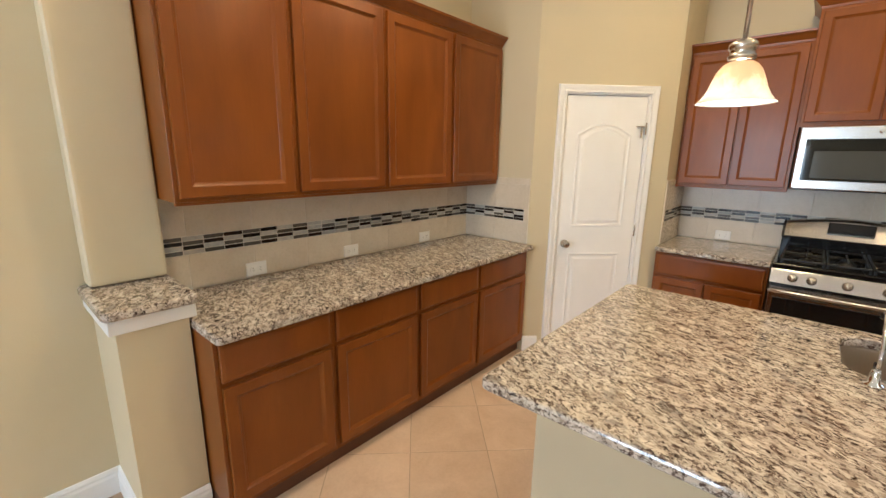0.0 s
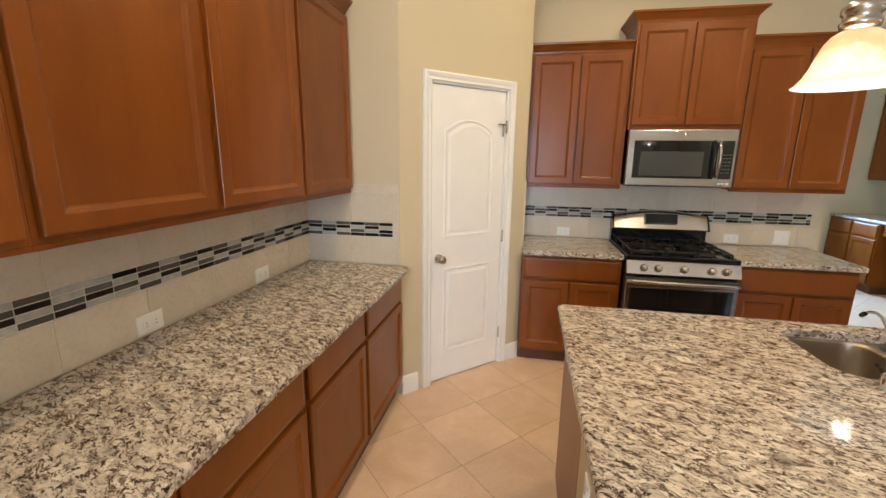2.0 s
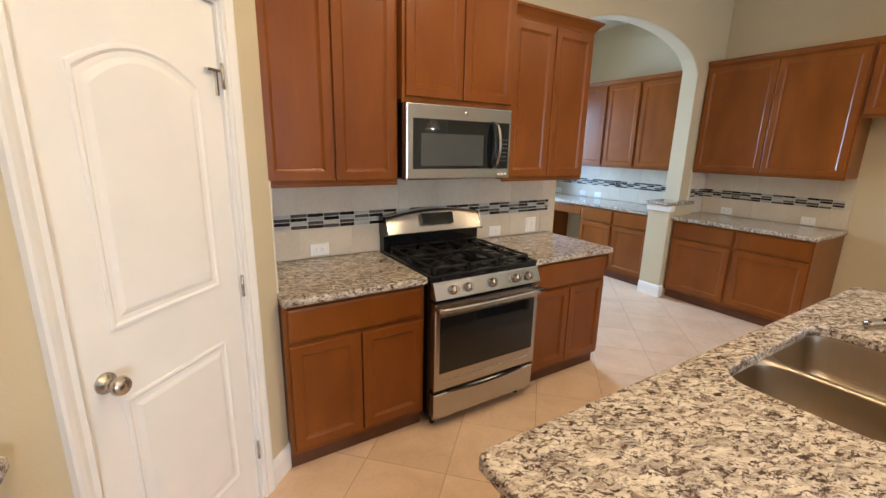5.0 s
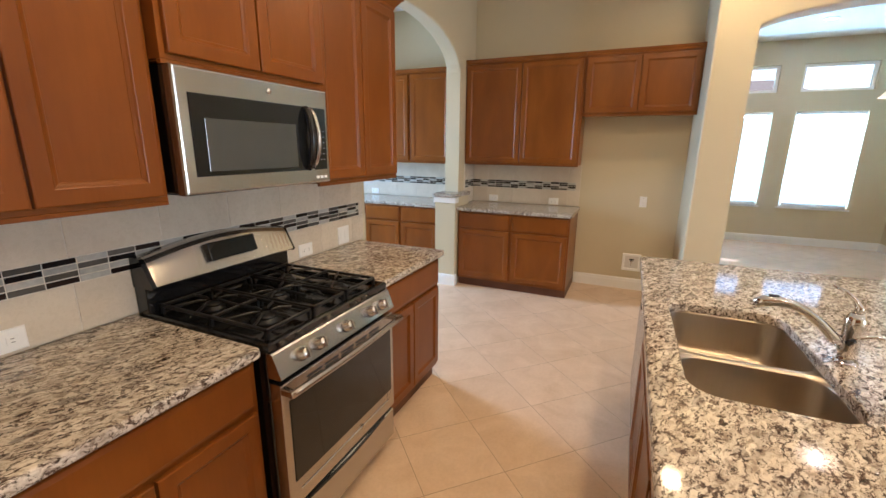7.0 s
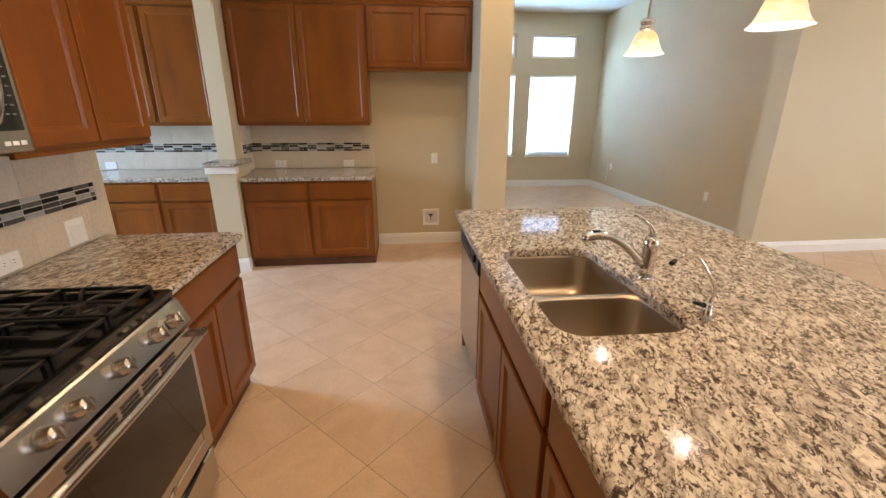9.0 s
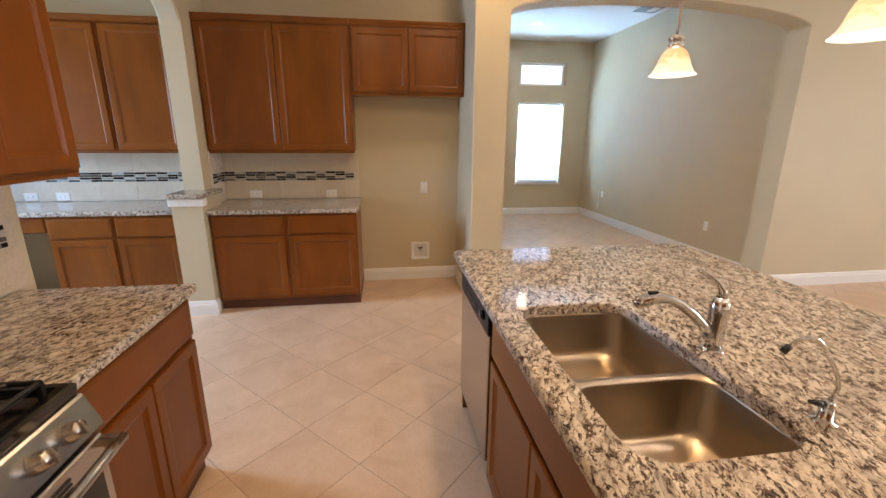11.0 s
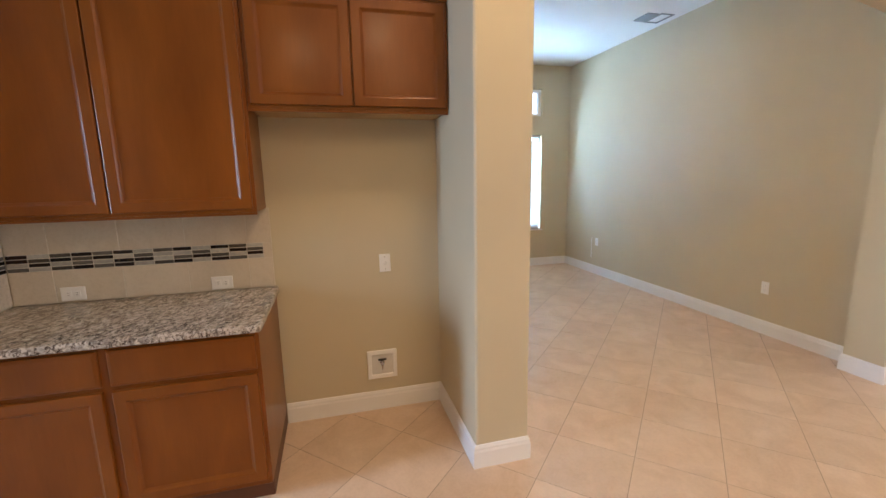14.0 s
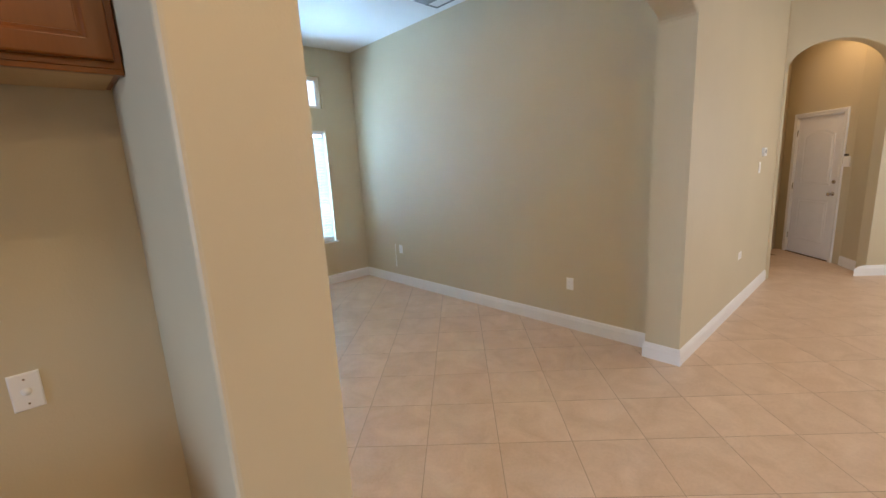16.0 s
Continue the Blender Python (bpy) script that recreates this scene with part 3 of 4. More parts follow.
# island
IX0, IX1, IY0, IY1 = -0.085, 2.46, 1.80, 3.215
solid("island_knee_wall", box(-0.035, 2.34, 2.12, 2.53, FZ, 0.874, 0.006, 2), PAINT, "painted tan knee wall carrying the island top", "island")
def holed_slab(name, x0, x1, y0, y1, z0, z1, hole, corner, hole_corner, label):
    def loop(a, b, c, d, r, z):
        pts = []
        for cx, cy, a0 in ((b - r, d - r, 0), (a + r, d - r, 90), (a + r, c + r, 180), (b - r, c + r, 270)):
            for k in range(7):
                t = radians(a0 + 15 * k)
                pts.append((cx + r * math.cos(t), cy + r * math.sin(t), z))
        return pts
    bm = bmesh.new()

    def add(points):
        return [bm.verts.new(p) for p in points]

    def skin(a, b):
        n = len(a)
        for i in range(n):
            bm.faces.new((a[i], a[(i + 1) % n], b[(i + 1) % n], b[i]))
    outer = [add(loop(x0 + i, x1 - i, y0 + i, y1 - i, corner - i, z)) for i, z in ((0.006, z0), (0, z0 + 0.006), (0, z1 - 0.012), (0.0025, z1 - 0.005), (0.006, z1 - 0.0015), (0.012, z1))]
    hx0, hx1, hy0, hy1 = hole
    inner = [add(loop(hx0 - i, hx1 + i, hy0 - i, hy1 + i, hole_corner + i, z)) for i, z in ((0, z0), (0, z1 - 0.004), (0.004, z1))]
    for stack in (outer, inner):
        for a, b in zip(stack, stack[1:]):
            skin(a, b)
    for a, b in ((outer[-1], inner[-1]), (outer[0], inner[0])):
        n = len(a)
        for i in range(n):
            bm.faces.new((a[i], a[(i + 1) % n], b[(i + 1) % n], b[i]))
    return solid(name, bm, GRANITE, label, "countertop")


SX0, SX1, SY0, SY1, SM = 0.80, 1.60, 2.69, 3.11, 1.15
holed_slab("island_countertop", IX0, IX1, IY0, IY1, 0.877, 0.915, (SX0, SX1, SY0, SY1), 0.035, 0.09, "wide polished speckled granite island top with a sink cut-out")
base_cabinet(PLACE["island"](0.675, 2.535), 0.68, 1, 1, 0.635)
base_cabinet(PLACE["island"](1.665, 2.535), 0.988, 2, 1, 0.635, sink=True, label="cherry-stained sink base cabinet with false drawer and two doors")
solid("island_end_panel", box(-0.035, -0.006, 2.532, 3.17, FZ, 0.874, 0.002), WOOD, "cherry-stained wooden end panel of the island", "panel")
solid("island_end_panel", box(2.30, 2.335, 2.535, 3.17, FZ, 0.874, 0.002), WOOD, "cherry-stained wooden end panel beside the dishwasher", "panel")
baseboard([(2.34, 2.12), (-0.035, 2.12), (-0.035, 2.53)][::-1])

# dishwasher
dish = thing("dishwasher", PLACE["island"](2.297, 2.575), "stainless steel dishwasher with a black control panel", "dishwasher")
part("body", box(0.005, 0.595, -0.57, -0.02, 0.09, 0.868), BLACK, dish)
part("door", box(0.006, 0.594, -0.612, -0.57, 0.13, 0.745, 0.006, 2), STEEL, dish, "brushed steel door")
part("control_panel", box(0.006, 0.594, -0.616, -0.57, 0.75, 0.868, 0.006, 2), PLASTIC, dish, "black control panel")
part("handle_pocket", box(0.20, 0.40, -0.620, -0.612, 0.772, 0.80, 0.004), IRON, dish)
part("dial", lathe([(0, 0.018), (0.019, 0.016), (0.022, 0.0), (0, 0)], 18, pose(0.52, -0.616, 0.81, 90)), BLACK, dish, "black round dial", True)
part("kick_plate", box(0.006, 0.594, -0.55, -0.52, FZ, 0.12), BLACK, dish)

# sink


def bowl_bm(x0, x1, y0, y1, top, deep):
    def loop(inset, r, z):
        a, b, c, d = x0 + inset, x1 - inset, y0 + inset, y1 - inset
        pts = []
        for cx, cy, a0 in ((b - r, d - r, 0), (a + r, d - r, 90), (a + r, c + r, 180), (b - r, c + r, 270)):
            for k in range(7):
                t = radians(a0 + 15 * k)
                pts.append((cx + r * math.cos(t), cy + r * math.sin(t), z))
        return pts
    lo = top - deep
    return rings([loop(-0.0122, 0.001, top), loop(0.0, 0.08, top), loop(0.002, 0.08, top - 0.01), loop(0.012, 0.08, lo + 0.05), loop(0.020, 0.078, lo + 0.02), loop(0.040, 0.07, lo + 0.003), loop(0.09, 0.04, lo), loop(0.15, 0.012, lo - 0.002)], False, True)


sink = thing("kitchen_sink", pose(0, 0, 0), "undermount stainless steel double-bowl sink set in the island top", "sink")
for a, b in ((SX0 - 0.007, SM - 0.012), (SM + 0.012, SX1 + 0.007)):
    bw = part("bowl", bowl_bm(a, b, SY0 - 0.007, SY1 + 0.007, 0.874, 0.19), SINKSTEEL, sink, "", True)
    part("drain", lathe([(0, 0.001), (0.02, 0.001), (0.036, 0.004), (0.042, 0.002), (0.043, -0.004), (0, -0.004)], 20, pose((a + b) / 2, 2.87, 0.684)), CHROME, bw, "chrome drain strainer", True)

# taps
tap = thing("kitchen_faucet", pose(1.20, 2.625, 0.915, 0, 0, 0), "chrome single-lever kitchen faucet behind the sink", "faucet")
part("base_ring", lathe([(0, 0), (0.033, 0), (0.033, 0.006), (0.028, 0.012), (0, 0.012)], 24), CHROME, tap, "", True)
part("body", lathe([(0, 0.01), (0.024, 0.01), (0.026, 0.05), (0.027, 0.11), (0.029, 0.135), (0.027, 0.155), (0.018, 0.172), (0, 0.178)], 24), CHROME, tap, "", True)
arm = [(0, 0.012, 0.055), (0, 0.045, 0.085), (0, 0.085, 0.125), (0, 0.125, 0.155), (0, 0.165, 0.175), (0, 0.205, 0.182), (0, 0.245, 0.176), (0, 0.268, 0.162)]
part("spout", tube(arm, [0.018, 0.017, 0.016, 0.015, 0.0145, 0.017, 0.019, 0.017], 16), CHROME, tap, "", True)
part("spray_button", box(-0.008, 0.008, 0.205, 0.235, 0.196, 0.201, 0.002), BLACK, tap, "small black spray button")
part("lever", tube([(0, 0, 0.168), (0.004, -0.004, 0.19), (0.012, 0.008, 0.212), (0.022, 0.03, 0.232), (0.034, 0.062, 0.248)], [0.016, 0.012, 0.008, 0.0065, 0.005], 12), CHROME, tap, "", True)
filt = thing("water_filter_tap", pose(0.868, 2.622, 0.915), "slim chrome gooseneck filtered-water tap with black lever", "faucet")
part("base", lathe([(0, 0), (0.026, 0), (0.026, 0.005), (0.015, 0.009), (0.014, 0.045), (0.011, 0.055), (0, 0.056)], 20), CHROME, filt, "", True)
neck = [(0, 0, 0.045), (0, -0.016, 0.085), (0, -0.006, 0.115), (0, 0.022, 0.155), (0, 0.05, 0.192), (0, 0.07, 0.210), (0, 0.095, 0.216), (0, 0.12, 0.210), (0, 0.14, 0.195)]
part("neck", tube(neck, 0.005, 10), CHROME, filt, "", True)
part("tip", tube([(0, 0.136, 0.199), (0, 0.150, 0.186)], 0.0075, 10), BLACK, filt, "black outlet tip", True)
part("lever", tube([(0, 0.0, 0.045), (0.0, 0.03, 0.052), (0, 0.05, 0.058)], [0.009, 0.007, 0.005], 8), BLACK, filt, "small black lever", True)

# ---- gas range ----
RW = 0.758
stove = thing("gas_range", pose(0.492, NY, 0), "stainless steel gas range with black cooktop and five knobs", "range")
bm = box(0, RW, -0.70, -0.012, 0.055, 0.892, 0.003)
part("body", bm, BLACK, stove, "black enamel sides")
for x in (0.05, RW - 0.05):
    for y in (-0.65, -0.08):
        part("foot", lathe([(0, FZ), (0.018, FZ), (0.018, 0.056), (0, 0.056)], 12, pose(x, y, 0)), BLACK, stove)
cook = rings([[(x0, y0, z), (x1, y0, z), (x1, y1, z), (x0, y1, z)] for x0, x1, y0, y1, z in
              ((0, RW, -0.715, -0.06, 0.892), (-0.002, RW + 0.002, -0.718, -0.06, 0.918), (0.004, RW - 0.004, -0.712, -0.066, 0.925), (0.022, RW - 0.022, -0.69, -0.085, 0.925), (0.032, RW - 0.032, -0.68, -0.095, 0.912))])
ck = part("cooktop", cook, BLACK, stove, "glossy black enamel cooktop")
burners = ((0.17, -0.53, 0.045), (0.59, -0.53, 0.05), (0.17, -0.23, 0.036), (0.59, -0.23, 0.036), (0.38, -0.38, 0.04))
for x, y, r in burners:
    b = part("burner", lathe([(0, 0), (r * 1.25, 0), (r * 1.3, 0.008), (r, 0.014), (r, 0.018), (0, 0.018)], 20, pose(x, y, 0.912)), IRON, stove, "dull dark burner ring", True)
    part("burner_cap", lathe([(0, 0.0), (r * 0.86, 0.0), (r * 0.9, 0.006), (r * 0.75, 0.012), (0, 0.013)], 20, pose(x, y, 0.930)), IRON, b, "black burner cap", True)


def grate_bm(x0, x1, y0, y1, centres):
    t, zt, zb = 0.006, 0.958, 0.944
    bm = bmesh.new()
    for a, b, c, d in ((x0, x1, y0, y0 + 2 * t), (x0, x1, y1 - 2 * t, y1), (x0, x0 + 2 * t, y0, y1), (x1 - 2 * t, x1, y0, y1)):
        box(a, b, c, d, zb, zt, 0.003, bm=bm)
    for cx, cy in centres:
        for ang in range(0, 360, 60):
            dx, dy = math.cos(radians(ang + 30)), math.sin(radians(ang + 30))
            lim = min([(x1 - cx) / dx if dx > 0.01 else (x0 - cx) / dx if dx < -0.01 else 9, (y1 - cy) / dy if dy > 0.01 else (y0 - cy) / dy if dy < -0.01 else 9])
            lim = min(lim, 0.17)
            p0, p1 = (cx + 0.022 * dx, cy + 0.022 * dy), (cx + lim * dx, cy + lim * dy)
            join(bm, tube([(*p0, 0.955), (cx + 0.05 * dx, cy + 0.05 * dy, 0.958), (*p1, 0.951)], [0.004, 0.006, 0.006], 6))
    mid = (y0 + y1) / 2
    box(x0, x1, mid - t, mid + t, zb, zt, 0.003, bm=bm)
    for x in (x0 + t, x1 - t):
        for y in (y0 + t, y1 - t, mid):
            box(x - t, x + t, y - t, y + t, 0.912, zb + 0.004, bm=bm)
    return bm


part("grate", grate_bm(0.035, 0.265, -0.675, -0.10, ((0.17, -0.53), (0.17, -0.23))), IRON, stove, "cast-iron grate")
part("grate", grate_bm(0.275, 0.483, -0.675, -0.10, ((0.38, -0.38),)), IRON, stove, "cast-iron grate")
part("grate", grate_bm(0.493, 0.723, -0.675, -0.10, ((0.59, -0.53), (0.59, -0.23))), IRON, stove, "cast-iron grate")
ctl = rings([[(0.0, y, z), (RW, y, z), (RW, y2, z), (0.0, y2, z)] for y, y2, z in ((-0.755, -0.70, 0.795), (-0.762, -0.70, 0.80), (-0.728, -0.70, 0.884), (-0.722, -0.70, 0.89))])
part("control_panel", ctl, STEEL, stove, "sloped brushed steel control panel")
for u in (0.118, 0.215, 0.387, 0.567, 0.662):
    kn = part("knob", lathe([(0, 0), (0.026, 0), (0.027, 0.006), (0.0225, 0.012), (0.021, 0.032), (0.018, 0.037), (0, 0.038)], 22, pose(u, -0.745, 0.842, 68)), NICKEL, stove, "satin metal knob", True)
    m = pose(u, -0.745, 0.842, 68)
    bm = box(-0.004, 0.004, -0.02, 0.02, 0.034, 0.046, 0.002)
    bmesh.ops.transform(bm, matrix=m, verts=bm.verts[:])
    part("grip", bm, NICKEL, kn)
od = part("oven_door", rings([rect_loop(0.004, RW - 0.004, 0.248, 0.772, i, y) for i, y in ((0, -0.70), (0, -0.748), (0.004, -0.754), (0.055, -0.755), (0.057, -0.751))]), STEEL, stove, "brushed steel oven door")
part("oven_window", rings([rect_loop(0.034, RW - 0.034, 0.355, 0.697, i, y) for i, y in ((0, -0.750), (0, -0.7565), (0.003, -0.758))]), DARKGLASS, od, "dark glass oven window")
for g in range(5):
    for k in range(3):
        gx = 0.13 + 0.103 * g
        part("vent_slot", box(gx, gx + 0.082, -0.7572, -0.752, 0.712 + 0.014 * k, 0.719 + 0.014 * k), SLOT, od)
part("badge", lathe([(0, 0), (0.013, 0), (0.012, 0.003), (0, 0.003)], 18, pose(RW / 2 + 0.09, -0.755, 0.298, 90)), NICKEL, od, "small round metal badge", True)
hb = [(0.0 + RW * k / 10, -0.80 - 0.012 * math.sin(math.pi * k / 10), 0.752) for k in range(11)]
hd_ = part("handle", tube(hb, 0.014, 12), STEEL, stove, "bowed steel bar handle", True)
for x in (0.012, RW - 0.012):
    part("handle_bracket", box(x - 0.012, x + 0.012, -0.80, -0.75, 0.738, 0.766, 0.004), STEEL, hd_)
part("storage_drawer", rings([rect_loop(0.004, RW - 0.004, 0.062, 0.222, i, y) for i, y in ((0, -0.70), (0, -0.744), (0.005, -0.750))]), STEEL, stove, "brushed steel storage drawer")
part("drawer_shadow_gap", box(0.006, RW - 0.006, -0.735, -0.70, 0.222, 0.248), BLACK, stove)
lip = [(0.10 + (RW - 0.20) * k / 10, -0.748, 0.226 - 0.016 * math.sin(math.pi * k / 10)) for k in range(11)]
part("drawer_pull", tube(lip, 0.008, 8), BLACK, stove, "curved recessed drawer pull", True)


def backguard(x0, x1, zlo, zmid, rise, yb, yf_lo, yf_hi, n=16):
    bm = bmesh.new()
    cols = []
    for k in range(n + 1):
        u = k / n
        x = x0 + (x1 - x0) * u
        top = zmid + rise * math.sin(math.pi * u)
        cols.append([bm.verts.new(v) for v in ((x, yb, zlo), (x, yf_lo, zlo), (x, yf_lo - 0.004, zlo + 0.008), (x, yf_hi, top - 0.02), (x, yf_hi + 0.012, top - 0.004), (x, yf_hi + 0.03, top), (x, yb, top))])
    for a, b in zip(cols, cols[1:]):
        for i in range(7):
            bm.faces.new((a[i], b[i], b[(i + 1) % 7], a[(i + 1) % 7]))
    bm.faces.new(cols[0])
    bm.faces.new(cols[-1][::-1])
    return bm


part("backguard_base", box(0.0, RW, -0.085, -0.012, 0.89, 1.05, 0.004), BLACK, stove, "black enamel back panel")
bg = part("backguard", backguard(0.012, RW - 0.012, 1.035, 1.152, 0.04, -0.02, -0.135, -0.09, 28), STEEL, stove, "brushed steel console with arched top")
part("end_cap", backguard(-0.004, 0.014, 1.03, 1.152, 0.0, -0.015, -0.133, -0.088, 1), BLACK, bg)
part("end_cap", backguard(RW - 0.014, RW + 0.004, 1.03, 1.152, 0.0, -0.015, -0.133, -0.088, 1), BLACK, bg)
bm = rings([rect_loop(0.255, 0.505, 1.085, 1.165, i, y) for i, y in ((0, -0.10), (0.0, -0.135), (0.004, -0.137))])
bmesh.ops.transform(bm, matrix=Matrix.Translation((0, -0.124, 1.12)) @ Matrix.Rotation(radians(-17), 4, 'X') @ Matrix.Translation((0, 0.124, -1.12)), verts=bm.verts[:])
part("display", bm, DARKGLASS, bg, "black glass clock display")

# ---- microwave over the range ----
mw = thing("microwave", pose(0.489, NY, 0), "stainless steel over-the-range microwave under the raised cabinet", "microwave")
part("body", box(0, RW, -0.37, -0.002, 1.418, 1.838, 0.003), BLACK, mw, "black metal case")
part("front", rings([rect_loop(0, RW, 1.412, 1.838, i, y) for i, y in ((0, -0.37), (0, -0.402), (0.004, -0.409), (0.010, -0.411))]), STEEL, mw, "brushed steel front")
win = part("door_glass", rings([rect_loop(0.045, 0.615, 1.475, 1.755, i, y) for i, y in ((0, -0.405), (0, -0.413), (0.002, -0.4145))]), DARKGLASS, mw, "black glass door")
part("viewing_window", rings([rect_loop(0.095, 0.535, 1.492, 1.675, i, y) for i, y in ((0, -0.413), (0, -0.4152), (0.002, -0.4160))]), MWGLASS, win, "grey mesh viewing window")
part("keypad", rings([rect_loop(0.648, 0.735, 1.475, 1.755, i, y) for i, y in ((0, -0.405), (0, -0.413), (0.002, -0.4145))]), DARKGLASS, mw, "black glass keypad")
for k in range(6):
    for c in range(3):
        part("key_mark", box(0.663 + 0.022 * c, 0.675 + 0.022 * c, -0.4153, -0.414, 1.52 + 0.026 * k, 1.524 + 0.026 * k), VENT, mw)
hpts = [(0.632, -0.412 - 0.045 * math.sin(math.pi * k / 12) ** 0.7, 1.485 + 0.265 * k / 12) for k in range(13)]
part("handle", tube(hpts, [0.009] + [0.012] * 11 + [0.009], 12), STEEL, mw, "curved vertical steel handle", True)
hin = [(0.600, -0.413 - 0.034 * math.sin(math.pi * k / 12) ** 0.5, 1.482 + 0.268 * k / 12) for k in range(13)]
part("handle_backing", tube(hin, 0.015, 10), BLACK, mw, "black handle backing", True)
part("badge", lathe([(0, 0), (0.012, 0), (0.011, 0.003), (0, 0.003)], 18, pose(0.40, -0.411, 1.797, 90)), NICKEL, mw, "small round metal badge", True)
for c in range(3):
    part("button", box(0.655 + 0.028 * c, 0.675 + 0.028 * c, -0.4128, -0.410, 1.433, 1.446, 0.001), PLATE, mw, "pale button")
part("underside", box(0.03, RW - 0.03, -0.36, -0.03, 1.408, 1.418), IRON, mw, "dark vented underside")
part("lamp_lens", box(0.30, 0.46, -0.12, -0.06, 1.405, 1.41), VENT, mw)

# ---- doors ----
CASING = ((0.0, 0.0), (0.0, -0.012), (0.006, -0.016), (0.02, -0.013), (0.034, -0.018), (0.05, -0.021), (0.058, -0.018), (0.062, 0.0))


def casing_bm(w, h):
    bm = bmesh.new()
    rows = [[bm.verts.new(v) for v in ((-o, y, FZ), (-o, y, h + o), (w + o, y, h + o), (w + o, y, FZ))] for o, y in CASING]
    n = len(rows)
    for i in range(n):
        a, b = rows[i], rows[(i + 1) % n]
        for k in range(3):
            bm.faces.new((a[k], a[k + 1], b[k + 1], b[k]))
    for e in (0, -1):
        bm.faces.new([r[e] for r in rows])
    return bm


def arched(x0, x1, z0, z1, rise, inset, y, n=10):
    a, b, c = x0 + inset, x1 - inset, z0 + inset
    pts = [(a, y, c), (b, y, c)]
    for k in range(n + 1):
        u = 1 - k / n
        pts.append((a + (b - a) * u, y, z1 - inset + rise * (1 - (2 * u - 1) ** 2)))
    return pts


def panelled_door(name, m, w, h, label, hinges_right=True, knob_z=0.92, category="door"):
    """A closed two-panel arch-top door in its casing; the wall face is at y=0 and the room at -y."""
    d = thing(name, m, label, category, kind="structure")
    part("casing", casing_bm(w, h), WHITE, d, "white moulded casing")
    part("jamb", box(0, 0.012, 0, 0.11, FZ, h), WHITE, d)
    part("jamb", box(w - 0.012, w, 0, 0.11, FZ, h), WHITE, d)
    part("head_jamb", box(0.0125, w - 0.0125, 0, 0.11, h - 0.012, h), WHITE, d)
    f = 0.012
    lf = part("leaf", box(0.015, w - 0.015, f, f + 0.035, FZ + 0.012, h - 0.015, 0.002), DOORWHITE, d, "white moulded door leaf")
    mx = 0.115 if w < 0.8 else 0.14
    for z0, z1, rise in ((1.06, 1.79, 0.075), (0.20, 0.84, 0.0)):
        prof = ((0, f + 0.001), (0.002, f - 0.005), (0.012, f - 0.006), (0.020, f - 0.001), (0.034, f - 0.001), (0.05, f - 0.006), (0.056, f - 0.0062))
        pn = part("panel", rings([arched(mx, w - mx, z0, z1, rise, i, y) for i, y in prof]), DOORWHITE, lf)
    kx = 0.075 if hinges_right else w - 0.075
    kb = part("door_knob", lathe([(0, 0), (0.031, 0), (0.031, 0.006), (0.014, 0.012), (0.012, 0.03), (0.024, 0.042), (0.029, 0.055), (0.024, 0.068), (0, 0.073)], 22, pose(kx, f, knob_z, 90)), NICKEL, lf, "satin nickel round knob", True)
    hx = w - 0.012 if hinges_right else 0.012
    for z in (0.25, 1.03, 1.83):
        part("hinge", tube([(hx, -0.002, z - 0.045), (hx, -0.002, z + 0.045)], 0.006, 8), NICKEL, d, "satin nickel hinge", True)
    return d, lf


a45 = Vector((0.70711, 0.70711))
p0 = Vector(DIAG0) + a45 * PD0
pantry, leaf = panelled_door("door_pantry", pose(p0.x, p0.y, 0, 0, 0, 45), PD1 - PD0, 2.083, "closed white two-panel arch-top pantry door in white casing")
flip = part("flip_latch", box(0.575, 0.635, -0.006, 0.012, 1.842, 1.850), NICKEL, leaf, "small metal flip latch")
part("latch_arm", box(0.606, 0.614, -0.010, 0.0, 1.76, 1.842), NICKEL, flip)
wall("wall_pantry_back", -1.84, -0.27, NY, NY + 0.12)
fdv = (Vector(FD1) - Vector(FD0)).normalized()
q0 = Vector(FD0) + fdv * 1.02
entry, eleaf = panelled_door("door_entry", pose(q0.x, q0.y, 0, 0, 0, math.degrees(math.atan2(-fdv.y, -fdv.x))), 0.83, 2.06, "closed white two-panel arch-top entry door in white casing", False, 0.95)
part("deadbolt", lathe([(0, 0), (0.028, 0), (0.026, 0.012), (0.012, 0.02), (0, 0.02)], 18, pose(0.755, 0.012, 1.12, 90)), NICKEL, eleaf, "round metal deadbolt", True)
part("threshold", box(0, 0.83, -0.01, 0.10, FZ, FZ + 0.012), KICK, entry, "dark wooden threshold")

# ---- family room windows ----
GLASS, gnt, gp = material("window_glass")
gp.inputs["Base Color"].default_value = (0.95, 0.97, 0.97, 1)
gp.inputs["Transmission Weight"].default_value, gp.inputs["Roughness"].default_value, gp.inputs["IOR"].default_value = 1.0, 0.0, 1.1


def frame_bm(w, h, t, y0, y1):
    o, i = (lambda y, k=0.0: rect_loop(0, w, 0, h, k, y)), (lambda y, k=0.0: rect_loop(0, w, 0, h, t - k, y))
    return rings([o(y1), o(y0 + 0.003), o(y0, 0.003), i(y0, 0.003), i(y0 + 0.003), i(y1), o(y1)], False, False)


